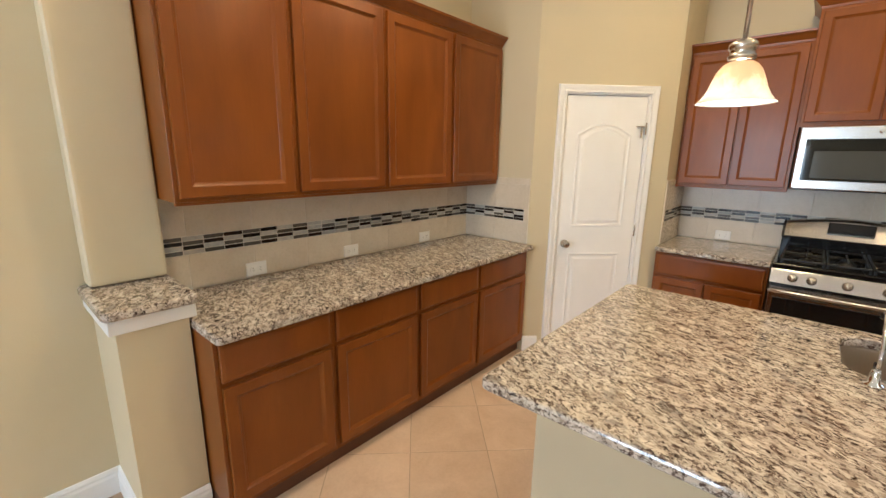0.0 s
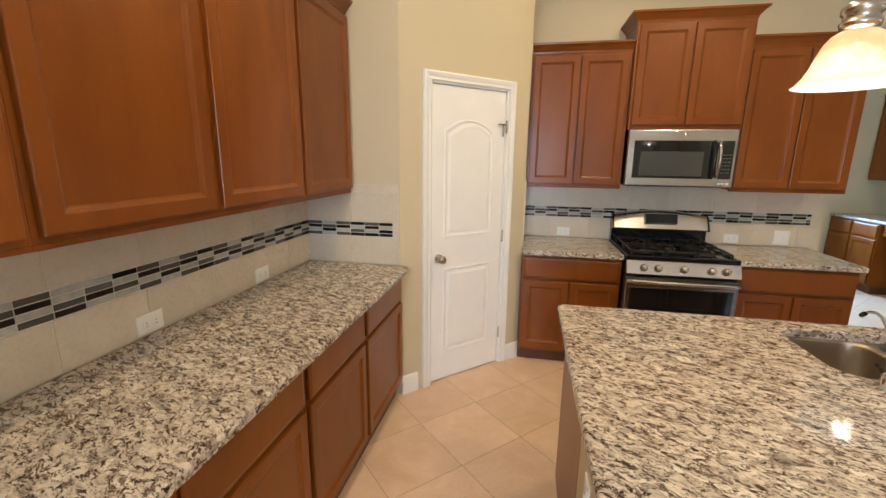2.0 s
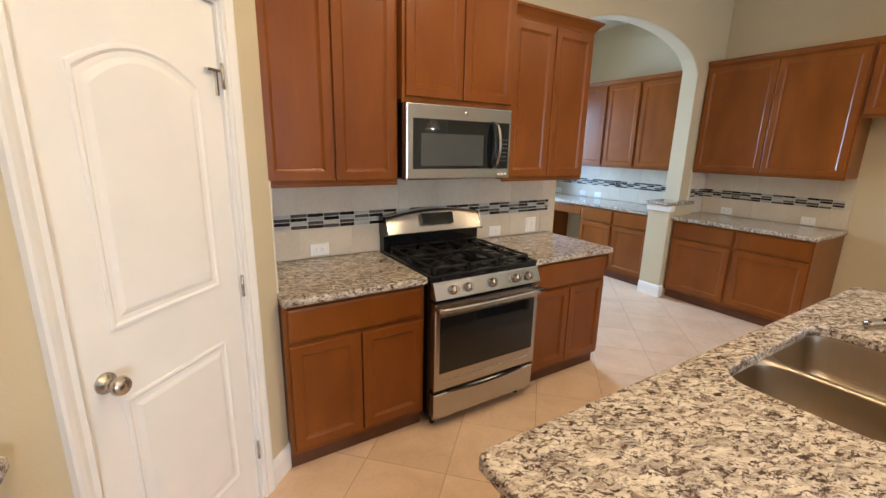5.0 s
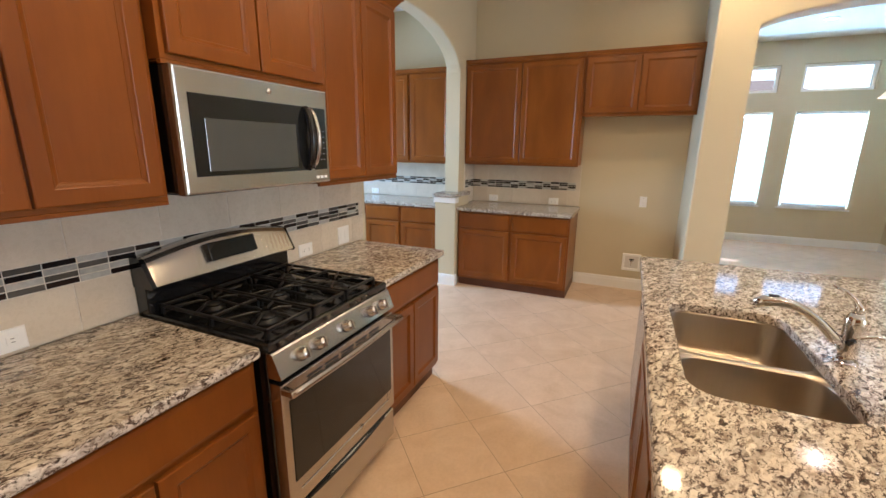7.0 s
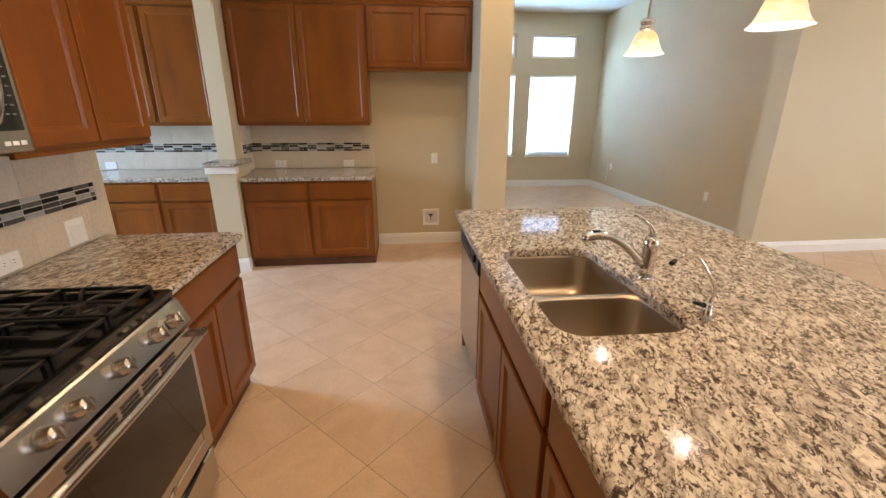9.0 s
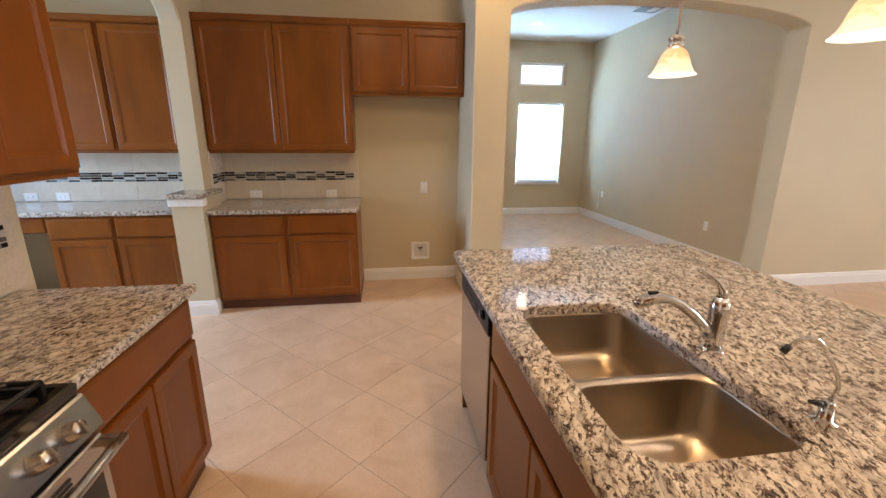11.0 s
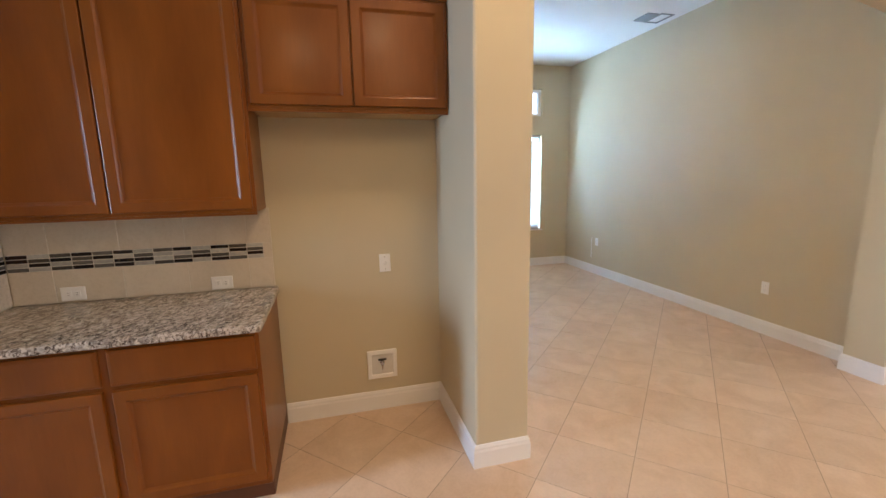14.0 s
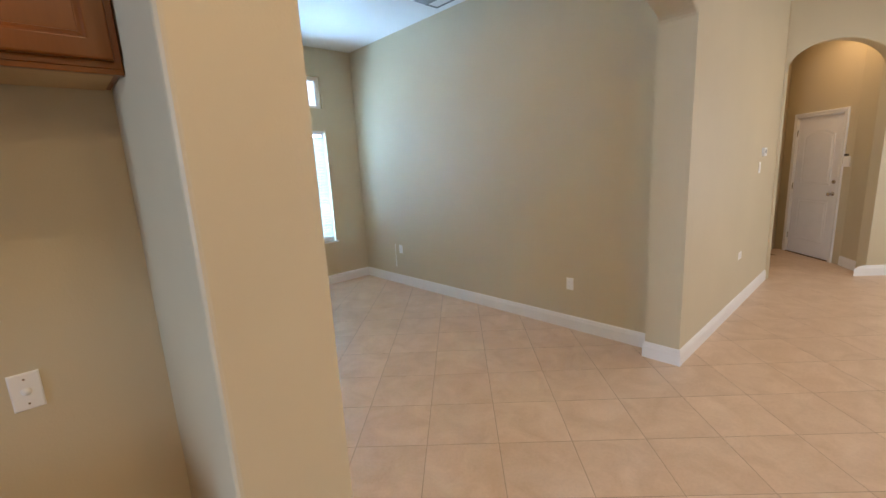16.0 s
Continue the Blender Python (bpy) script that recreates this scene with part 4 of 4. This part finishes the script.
slat_me = data_from(rings([[(0.0, -0.024, 0.006), (0.0, -0.012, 0.0015), (0.0, 0.0, 0.0), (0.0, 0.012, -0.0035), (0.0, 0.024, -0.010), (0.0, 0.024, -0.0125), (0.0, 0.012, -0.006), (0.0, 0, -0.0025), (0.0, -0.012, -0.001), (0.0, -0.024, 0.0035)],
                           [(0.86, -0.024, 0.006), (0.86, -0.012, 0.0015), (0.86, 0.0, 0.0), (0.86, 0.012, -0.0035), (0.86, 0.024, -0.010), (0.86, 0.024, -0.0125), (0.86, 0.012, -0.006), (0.86, 0, -0.0025), (0.86, -0.012, -0.001), (0.86, -0.024, 0.0035)]]), "slat", BLIND)


def window(name, m, w, h, blind, label):
    win_ = thing(name, m, label, "window", kind="structure")
    part("window_frame", frame_bm(w, h, 0.045, 0.05, 0.11), WHITE, win_, "white vinyl frame")
    gl = part("pane", box(0.045, w - 0.045, 0.078, 0.084, 0.045, h - 0.045), GLASS, win_)
    gl.visible_shadow = False
    if blind:
        part("meeting_rail", box(0.045, w - 0.045, 0.06, 0.10, h / 2 - 0.022, h / 2 + 0.022, 0.003), WHITE, win_)
        part("window_sill", box(-0.03, w + 0.03, -0.03, 0.05, -0.022, 0.0, 0.004, 2), WHITE, win_, "white painted sill")
        bl = thing("window_blind", m, "lowered white horizontal slat blind inside the window", "blind", "window blinds")
        part("headrail", box(0.03, w - 0.03, 0.0, 0.045, h - 0.05, h - 0.004, 0.004), BLIND, bl)
        part("bottom_rail", box(0.04, w - 0.04, 0.006, 0.04, 0.012, 0.03, 0.004), BLIND, bl)
        n = int((h - 0.09) / 0.042)
        for k in range(n):
            s = new("slat", slat_me)
            s.parent = bl
            s.matrix_local = pose(0.04, 0.022, 0.055 + 0.042 * k, -48)
        for x in (0.16, w - 0.16):
            part("ladder_cord", tube([(x, -0.003, 0.02), (x, -0.003, h - 0.04)], 0.0015, 6), BLIND, bl)
    return win_


for n, y1 in ((1, 0.91), (2, 2.16)):
    window("window_%d" % n, pose(8.6, y1, 0.63, 0, 0, -90), 0.94, 1.59, True, "white single-hung window behind a lowered slat blind")
    window("window_%d" % (n + 2), pose(8.6, y1, 2.53, 0, 0, -90), 0.94, 0.43, False, "small fixed transom window above the main window")
window("window_5", pose(2.95, 8.1, 0.85), 0.85, 1.5, False, "side room window letting in daylight")
# unseen window, added as the opening for the breakfast end's daylight lamp
window("window_6", pose(0.4, -5.25, 0.8, 0, 0, 180), 2.0, 1.6, False, "wide unseen breakfast window added to let in daylight")

# outdoors
GRASS = plain("lawn", (0.07, 0.11, 0.03), 0.9, vary=0.4, scale=3)
BRICKW = plain("pale_brick_wall", (0.42, 0.30, 0.24), 0.85, vary=0.2, scale=9)
ROOF = plain("brown_shingles", (0.20, 0.13, 0.10), 0.9, vary=0.3, scale=14)
solid("ground", box(-400, 400, -400, 400, -0.5, -0.2), GRASS, "green lawn round the house reaching the horizon", "ground", kind="structure")
house = thing("neighbour_house", pose(24.0, 2.0, -0.2), "neighbouring brick house with a brown shingle roof", "house")
part("wall", box(0, 8, -9, 9, 0, 3.0), BRICKW, house, "pale brick wall")
bm = rings([[(-0.5, -9.5, 3.0), (8.5, -9.5, 3.0), (4.0, -5.0, 5.4)], [(-0.5, 9.5, 3.0), (8.5, 9.5, 3.0), (4.0, 5.0, 5.4)]])
part("roof", bm, ROOF, house, "brown shingle hip roof")

# ---- lamps ----
SHADE, snt, sp = material("frosted_amber_glass")
sv = coords(snt, (1, 1, 1))
sn = tex_noise(snt, sv, 14, 5, 0.6, 1.2)
sz = snt.nodes.new("ShaderNodeSeparateXYZ")
snt.links.new(sv, sz.inputs[0])
fade = snt.nodes.new("ShaderNodeMath")
fade.operation = 'MULTIPLY_ADD'
fade.inputs[1].default_value = 7.0
snt.links.new(sz.outputs[2], fade.inputs[0])
snt.links.new(sn, fade.inputs[2])
# amber glass, paler at the rim and darker above to paint the bulb's glow
glow_tint = ramp(snt, fade.outputs[0], [(0.5, (0.95, 0.92, 0.86)), (0.85, (0.92, 0.82, 0.68)), (1.25, (0.80, 0.62, 0.42))])
snt.links.new(glow_tint, sp.inputs["Base Color"])
sp.inputs["Roughness"].default_value = 0.3
tr = snt.nodes.new("ShaderNodeBsdfTranslucent")
snt.links.new(glow_tint, tr.inputs[0])
ms = snt.nodes.new("ShaderNodeMixShader")
ms.inputs[0].default_value = 0.3
snt.links.new(sp.outputs[0], ms.inputs[1])
snt.links.new(tr.outputs[0], ms.inputs[2])
snt.links.new(ms.outputs[0], snt.nodes["Material Output"].inputs[0])
BULB = glowing("lit_bulb", (1.0, 0.82, 0.66), 6.0)
CANGLOW = glowing("lit_downlight", (1.0, 0.86, 0.66), 2.6)


def pendant(x, y, z):
    p = thing("pendant_lamp", pose(x, y, z), "lit bell-shaped frosted glass pendant lamp on a nickel rod", "lamp", "pendants over the island")
    prof = [(0.101, 0.0), (0.094, 0.006), (0.083, 0.020), (0.073, 0.040), (0.065, 0.064), (0.055, 0.088), (0.043, 0.104), (0.030, 0.112)]
    inner = [(r - 0.004, z + 0.001) for r, z in prof[::-1]]
    sh = part("shade", lathe(prof + inner + [prof[0]], 36), SHADE, p, "frosted amber-white glass bell shade", True)
    part("collar", lathe([(0, 0.118), (0.034, 0.118), (0.036, 0.128), (0.031, 0.132), (0.031, 0.142), (0.036, 0.146), (0.035, 0.160), (0.026, 0.168), (0.012, 0.174), (0, 0.174)], 24), NICKEL, p, "ribbed satin nickel collar", True)
    part("rod", tube([(0, 0, 0.170), (0, 0, KC - z - 0.02)], 0.0065, 10), NICKEL, p, "thin nickel rod", True)
    part("canopy", lathe([(0, KC - z), (0.062, KC - z), (0.060, KC - z - 0.012), (0.03, KC - z - 0.03), (0, KC - z - 0.032)], 24), NICKEL, p, "round nickel canopy", True)
    part("bulb", lathe([(0, 0.030), (0.016, 0.034), (0.028, 0.052), (0.028, 0.068), (0.018, 0.090), (0.013, 0.100), (0.013, 0.114), (0, 0.114)], 18), BULB, p, "glowing bulb", True)
    lamp("pendant_light", 'POINT', pose(x, y, z + 0.012), 0.9, (1.0, 0.82, 0.66), 0.02)


for x, y, z in ((0.417, 2.321, 1.77), (1.27, 2.24, 1.812), (2.07, 2.27, 1.815)):
    pendant(x, y, z)



def downlight(x, y, z, watts, colour=WARM):
    d = thing("real_or_added_downlight", pose(x, y, z), "lit round recessed ceiling downlight with white trim, most of them added unseen", "ceiling light", "recessed downlights")
    part("trim_ring", lathe([(0.062, -0.002), (0.064, -0.008), (0.088, -0.005), (0.092, 0.0), (0.062, 0.0), (0.062, -0.002)], 28), WHITE, d, "", True)
    part("lens", lathe([(0, -0.001), (0.062, -0.001), (0.062, 0.0), (0, 0.0)], 24), CANGLOW, d, "glowing round lens")
    if watts:
        lamp("downlight_beam", 'AREA', look((x, y, z - 0.012), (x, y, 0)) , watts, colour, 0.12)


# unseen kitchen lamps added for light; only (3.43, 2.68) follows from a shadow
for x, y, p, c in ((-0.7, 2.2, 11.5, AMBER), (-0.4, 0.6, 8, WARM), (0.55, 3.75, 9.5, AMBER), (1.4, 2.8, 10, AMBER), (3.43, 2.68, 6.5, AMBER), (2.2, -2.6, 7, WARM)):
    downlight(x, y, KC, p, c)
downlight(3.5, 6.33, KC, 2.5)
downlight(7.4, 1.05, FC, 4)
downlight(5.65, 1.02, FC, 5.5)
# added out of view to warm the entry behind the arch
downlight(3.75, -4.6, KC, 4.5, (1.0, 0.62, 0.28))

# ---- plates, outlets, switches ----


def plate(m, w, h, label, category="outlet", kind_="outlet", name="wall_outlet"):
    """A cover plate in local x,z on a wall face at y=0."""
    p = thing(name, m, label, category, "wall plates")
    part("cover", rings([rect_loop(-w / 2, w / 2, -h / 2, h / 2, i, y) for i, y in ((0, 0), (0, -0.003), (0.003, -0.006), (0.006, -0.0065))]), PLATE, p)
    if kind_ == "outlet":
        long_x = w > h
        for s in (-0.5, 0.5):
            cx, cz = (s * 0.042, 0) if long_x else (0, s * 0.042)
            bx = part("socket", rings([rect_loop(cx - 0.016, cx + 0.016, cz - 0.015, cz + 0.015, i, y) for i, y in ((0, -0.006), (0.001, -0.0085), (0.003, -0.009))]), PLATE, p)
            for t in (-0.006, 0.006):
                part("slot", box(cx - 0.005, cx + 0.005, -0.0093, -0.0088, cz + t - 0.001, cz + t + 0.001) if long_x else box(cx + t - 0.001, cx + t + 0.001, -0.0093, -0.0088, cz - 0.005, cz + 0.005), SLOT, bx)
    elif kind_ == "switch":
        for cx in ([0] if w < 0.1 else [-0.023, 0.023]):
            part("rocker", rings([rect_loop(cx - 0.016, cx + 0.016, -0.033, 0.033, i, y) for i, y in ((0, -0.006), (0.001, -0.009), (0.003, -0.0095))]), PLATE, p)
    elif kind_ == "single":
        part("socket", lathe([(0, 0.004), (0.012, 0.004), (0.013, 0.0), (0, 0)], 16, pose(0, -0.006, 0, 90)), PLATE, p, "", True)
        for s in (-0.04, 0.04):
            part("screw", lathe([(0, 0.0015), (0.003, 0.0012), (0.0035, 0), (0, 0)], 8, pose(0, -0.0064, s, 90)), NICKEL, p)
    return p


TT = 0.010  # thickness of the wall tile
HO = "white horizontal duplex outlet on the tiled backsplash"
for y in (1.822, 2.477, 3.196):
    plate(pose(WX + TT, y, 0.963, 0, 0, 90), 0.118, 0.078, HO)
for x in (0.09, 1.472):
    plate(pose(x, NY - TT, 0.966), 0.118, 0.078, HO)
plate(pose(1.848, NY - TT, 0.988), 0.118, 0.122, "white double rocker switch plate on the tiled backsplash", "switch", "switch", "light_switch")
for y in (4.90, 4.146, 6.68, 6.956, 7.46):
    plate(pose(EX - TT, y, 0.963, 0, 0, -90), 0.118, 0.078, HO)
plate(pose(EX, 3.164, 1.012, 0, 0, -90), 0.074, 0.12, "white blank plate with a small socket on the nook wall", "outlet", "single")
plate(pose(4.995, -0.55, 0.438, 0, 0, 180), 0.074, 0.12, "white duplex outlet low on the tan wall")
plate(pose(7.694, -0.55, 0.498, 0, 0, 180), 0.074, 0.12, "white duplex outlet low on the far wall")
cb = thing("hanging_cable", pose(7.815, -0.55, 0.25), "loose kinked white cable hanging on the wall beside the outlet", "cable")
part("wire", tube([(0.006 * math.sin(k * 2.4), 0.009 + 0.004 * math.cos(k * 1.9), 0.31 * k / 12) for k in range(13)], [0.006] * 5 + [0.004] * 8, 8), PLATE, cb, "", True)
part("plug", box(-0.008, 0.008, 0.001, 0.018, -0.018, 0.004, 0.002), PLATE, cb, "small white plug")
plate(pose(AX, -2.10, 0.555, 0, 0, -90), 0.118, 0.078, "white outlet on the tan wall near the entry")
plate(pose(AX, -2.66, 1.43, 0, 0, -90), 0.074, 0.12, "white switch plate below the thermostat", "switch", "switch", "light_switch")
th = thing("thermostat", pose(AX, -2.78, 1.595, 0, 0, -90), "small white wall thermostat", "thermostat")
part("case", rings([rect_loop(-0.06, 0.06, -0.045, 0.045, i, y) for i, y in ((0, 0), (0, -0.02), (0.006, -0.026))]), PLATE, th)
part("screen", box(-0.035, 0.02, -0.0275, -0.0255, -0.015, 0.022), VENT, th, "grey screen")
kx = Vector(FD0) - fdv * -0.075
pn = thing("door_keypad", pose(kx.x, kx.y, 1.43, 0, 0, math.degrees(math.atan2(-fdv.y, -fdv.x))), "small white alarm keypad with dark top beside the entry door", "keypad")
part("case", box(-0.045, 0.045, -0.025, 0, -0.10, 0.04, 0.004), PLATE, pn)
part("display", box(-0.035, 0.035, -0.027, -0.024, 0.045, 0.07), SLOT, pn, "dark display")

plate(pose(-0.035, 2.34, 0.60, 0, 0, -90), 0.074, 0.12, "white outlet on the island knee wall")

# white plastic with the shade of the box's inside put into its colour
BOXIN = plain("shaded_box_plastic", (0.70, 0.68, 0.64), 0.4, vary=0.05)
# water connection box in the refrigerator nook
wb = thing("ice_maker_outlet_box", pose(EX, 3.212, 0.308, 0, 0, -90), "white recessed ice maker water box with a valve", "outlet box")
fr = frame_bm(0.20, 0.20, 0.028, -0.016, 0.0)
bmesh.ops.translate(fr, vec=(-0.10, 0, -0.10), verts=fr.verts[:])
part("frame", fr, PLATE, wb)
part("back", box(-0.075, 0.075, -0.0035, -0.001, -0.075, 0.075), BOXIN, wb, "shaded white box interior")
part("valve", tube([(-0.0, -0.004, 0.01), (0.0, -0.012, 0.01)], 0.016, 12), CHROME, wb, "small metal valve", True)
part("valve_handle", box(-0.028, 0.028, -0.016, -0.010, 0.026, 0.042, 0.003), SLOT, wb, "dark valve handle")
part("pipe_stub", tube([(0.0, -0.006, 0.0), (0.0, -0.006, -0.045)], 0.006, 8), CHROME, wb, "", True)

# ceiling vent
vt = thing("ceiling_vent", pose(6.42, -0.17, FC), "grey louvred air vent in the family room ceiling", "vent")
vf = frame_bm(0.28, 0.18, 0.02, -0.008, 0.0)
bmesh.ops.transform(vf, matrix=pose(-0.14, -0.09, 0, 90) , verts=vf.verts[:])
for v in vf.verts:
    v.co.z = -abs(v.co.z)
part("frame", vf, VENT, vt)
part("backing", box(-0.125, 0.125, -0.075, 0.075, -0.003, -0.001), SLOT, vt)
for k in range(7):
    s = box(-0.122, 0.122, -0.0085, 0.0085, -0.001, 0.001)
    bmesh.ops.transform(s, matrix=pose(0, -0.063 + 0.021 * k, -0.008, 38), verts=s.verts[:])
    part("slat", s, VENT, vt)

# ---- tiled backsplash ----


def shared_box(name, w, d, h, bevel, mat):
    me = data_from(rings([rect_loop(0, w, 0, h, i, y) for i, y in ((0, 0), (0, -d + bevel), (bevel, -d))]), name, mat)
    return me


MOS = {}
COLUMNS = (0, 2, 0, 1, 0, 1, 2, 0, 1, 2, 1, 0, 2, 0, 1, 0, 2, 1)   # which glass heads each stacked column


def splash(name, m, length, top, mosaic=(0.03, 0.03), z0=0.917, offset=0.0, start=0):
    """Field tiles below and above a four-row stacked glass mosaic band, on a wall face at y=0."""
    sp_ = thing(name, m, "beige ceramic tile backsplash with a dark and grey mosaic band", "backsplash", kind="structure")
    part("grout_bed", box(0, length, -0.0075, -0.0005, z0, top), WALLGROUT, sp_)
    zb, rows_, rh, pitch = 1.099, 4, 0.0235, 0.099
    zt = zb + rows_ * rh
    xs = [0.0] + [x for x in np.arange(offset, length, 0.331) if 0.04 < x < length - 0.04] + [length]
    courses = [(z0, zb), (zt, top)] if top < 1.42 else [(z0, zb), (zt, top - 0.05), (top - 0.05, top)]
    for za, zc in courses:
        for a, b in zip(xs, xs[1:]):
            o = new("tile", shared_box("tile", b - a - 0.004, TT, zc - za - 0.004, 0.0015, WALLTILE))
            o.parent, o.matrix_local = sp_, pose(a + 0.002, 0, za + 0.002)
    lo, hi = mosaic[0], length - mosaic[1]
    x, k = lo, start
    while x < hi - 0.012:
        w = round(min(x + pitch, hi) - x - 0.004, 3)
        for r in range(rows_):
            shade = (COLUMNS[k % len(COLUMNS)] + rows_ - 1 - r) % 3
            if random.random() < 0.05:
                shade = (shade + 1) % 3
            if (w, shade) not in MOS:
                MOS[w, shade] = shared_box("mosaic_tile", w, TT, rh - 0.004, 0.001, MOSAICS[shade])
            o = new("mosaic_tile", MOS[w, shade])
            o.parent, o.matrix_local = sp_, pose(x + 0.002, 0, zb + r * rh + 0.002)
        for za, zc, xa, xb in ((zb, zt, 0.0, lo), (zb, zt, hi, length)):
            if k == start and xb - xa > 0.02:
                o = new("tile", shared_box("tile", xb - xa - 0.004, TT, zc - za - 0.004, 0.0015, WALLTILE))
                o.parent, o.matrix_local = sp_, pose(xa + 0.002, 0, za + 0.002)
        x += pitch
        k += 1
    return sp_


splash("backsplash_west", PLACE["west"](WX, 1.368), RY - 1.368, 1.397, (0.0, 0.0), offset=0.12)
splash("backsplash_return", pose(WX + TT, RY, 0), -1.052 - WX - TT, 1.437, (0.0, 0.04), offset=0.31)
splash("backsplash_pantry_side", pose(-0.27, 4.53, 0, 0, 0, 90), NY - 4.53 - TT, 1.437, (0.04, 0.0), offset=0.35)
splash("backsplash_north", pose(-0.27, NY, 0), 2.36, 1.44, (0.0, 0.05), offset=0.24)
splash("backsplash_arch_return", pose(4.375, AY, 0), EX - TT - 4.375, 1.402, (0.03, 0.0), offset=0.5)
splash("backsplash_east", PLACE["east"](EX, 5.18), 5.18 - 3.85, 1.402, (0.0, 0.05), offset=0.2)
splash("backsplash_side_room", PLACE["east"](EX, 8.09), 8.09 - 5.365, 1.402, (0.0, 0.0), offset=0.1)

# ---- floor tiles, laid on the diagonal ----
TS = 0.4345
tile_me = data_from(rings([[(g, g, z), (TS - g, g, z), (TS - g, TS - g, z), (g, TS - g, z)] for g, z in ((0.0019, -0.004), (0.0019, 0.0001), (0.0031, 0.0008))]), "tile", FLOORTILE)
floor_ob = bpy.data.objects["floor"]
near, far = [], []
c45 = math.sqrt(0.5)
for i in range(-18, 38):
    for j in range(-34, 28):
        u, v = 3.586 + i * TS, -2.188 + j * TS
        cx, cy = (u + TS / 2 - v - TS / 2) * c45, (u + TS / 2 + v + TS / 2) * c45
        inside = (-1.75 < cx < 4.3 and -6.2 < cy < 5.3) or (4.2 <= cx < 8.7 and -0.75 < cy < 4.3) or (0.1 < cx < 4.9 and 5.2 < cy < 8.2) or (4.2 <= cx < 4.9 and 2.4 < cy < 5.4)
        if inside:
            (near if (-1.75 < cx < 6.6 and -1.2 < cy < 5.6) else far).append((cx, cy, u, v))
near.sort(key=lambda t: (t[0] - 2.2) ** 2 + (t[1] - 3.0) ** 2)
far += near[300:]
for cx, cy, u, v in near[:300]:
    o = new("tile", tile_me)
    o.parent = floor_ob
    o.matrix_local = pose((u - v) * c45, (u + v) * c45, FZ, 0, 0, 45)
vs, fs = [], []
for cx, cy, u, v in far:
    b = len(vs)
    for g, z in ((0.0019, -0.004), (0.0019, 0.0001), (0.0031, 0.0008)):
        for du, dv in ((g, g), (TS - g, g), (TS - g, TS - g), (g, TS - g)):
            vs.append(((u + du - v - dv) * c45, (u + du + v + dv) * c45, z + FZ))
    fs += [[b + k * 4 + i for i in ids] for k in (0, 1) for ids in ((0, 1, 5, 4), (1, 2, 6, 5), (2, 3, 7, 6), (3, 0, 4, 7))]
    fs.append([b + 8, b + 9, b + 10, b + 11])
me = mesh_of("tiles", vs, fs)
me.materials.append(FLOORTILE)
rest = new("floor_tiles", me)
rest.parent = floor_ob
tagged(rest, "beige ceramic floor tiles laid on the diagonal", kind="stuff")
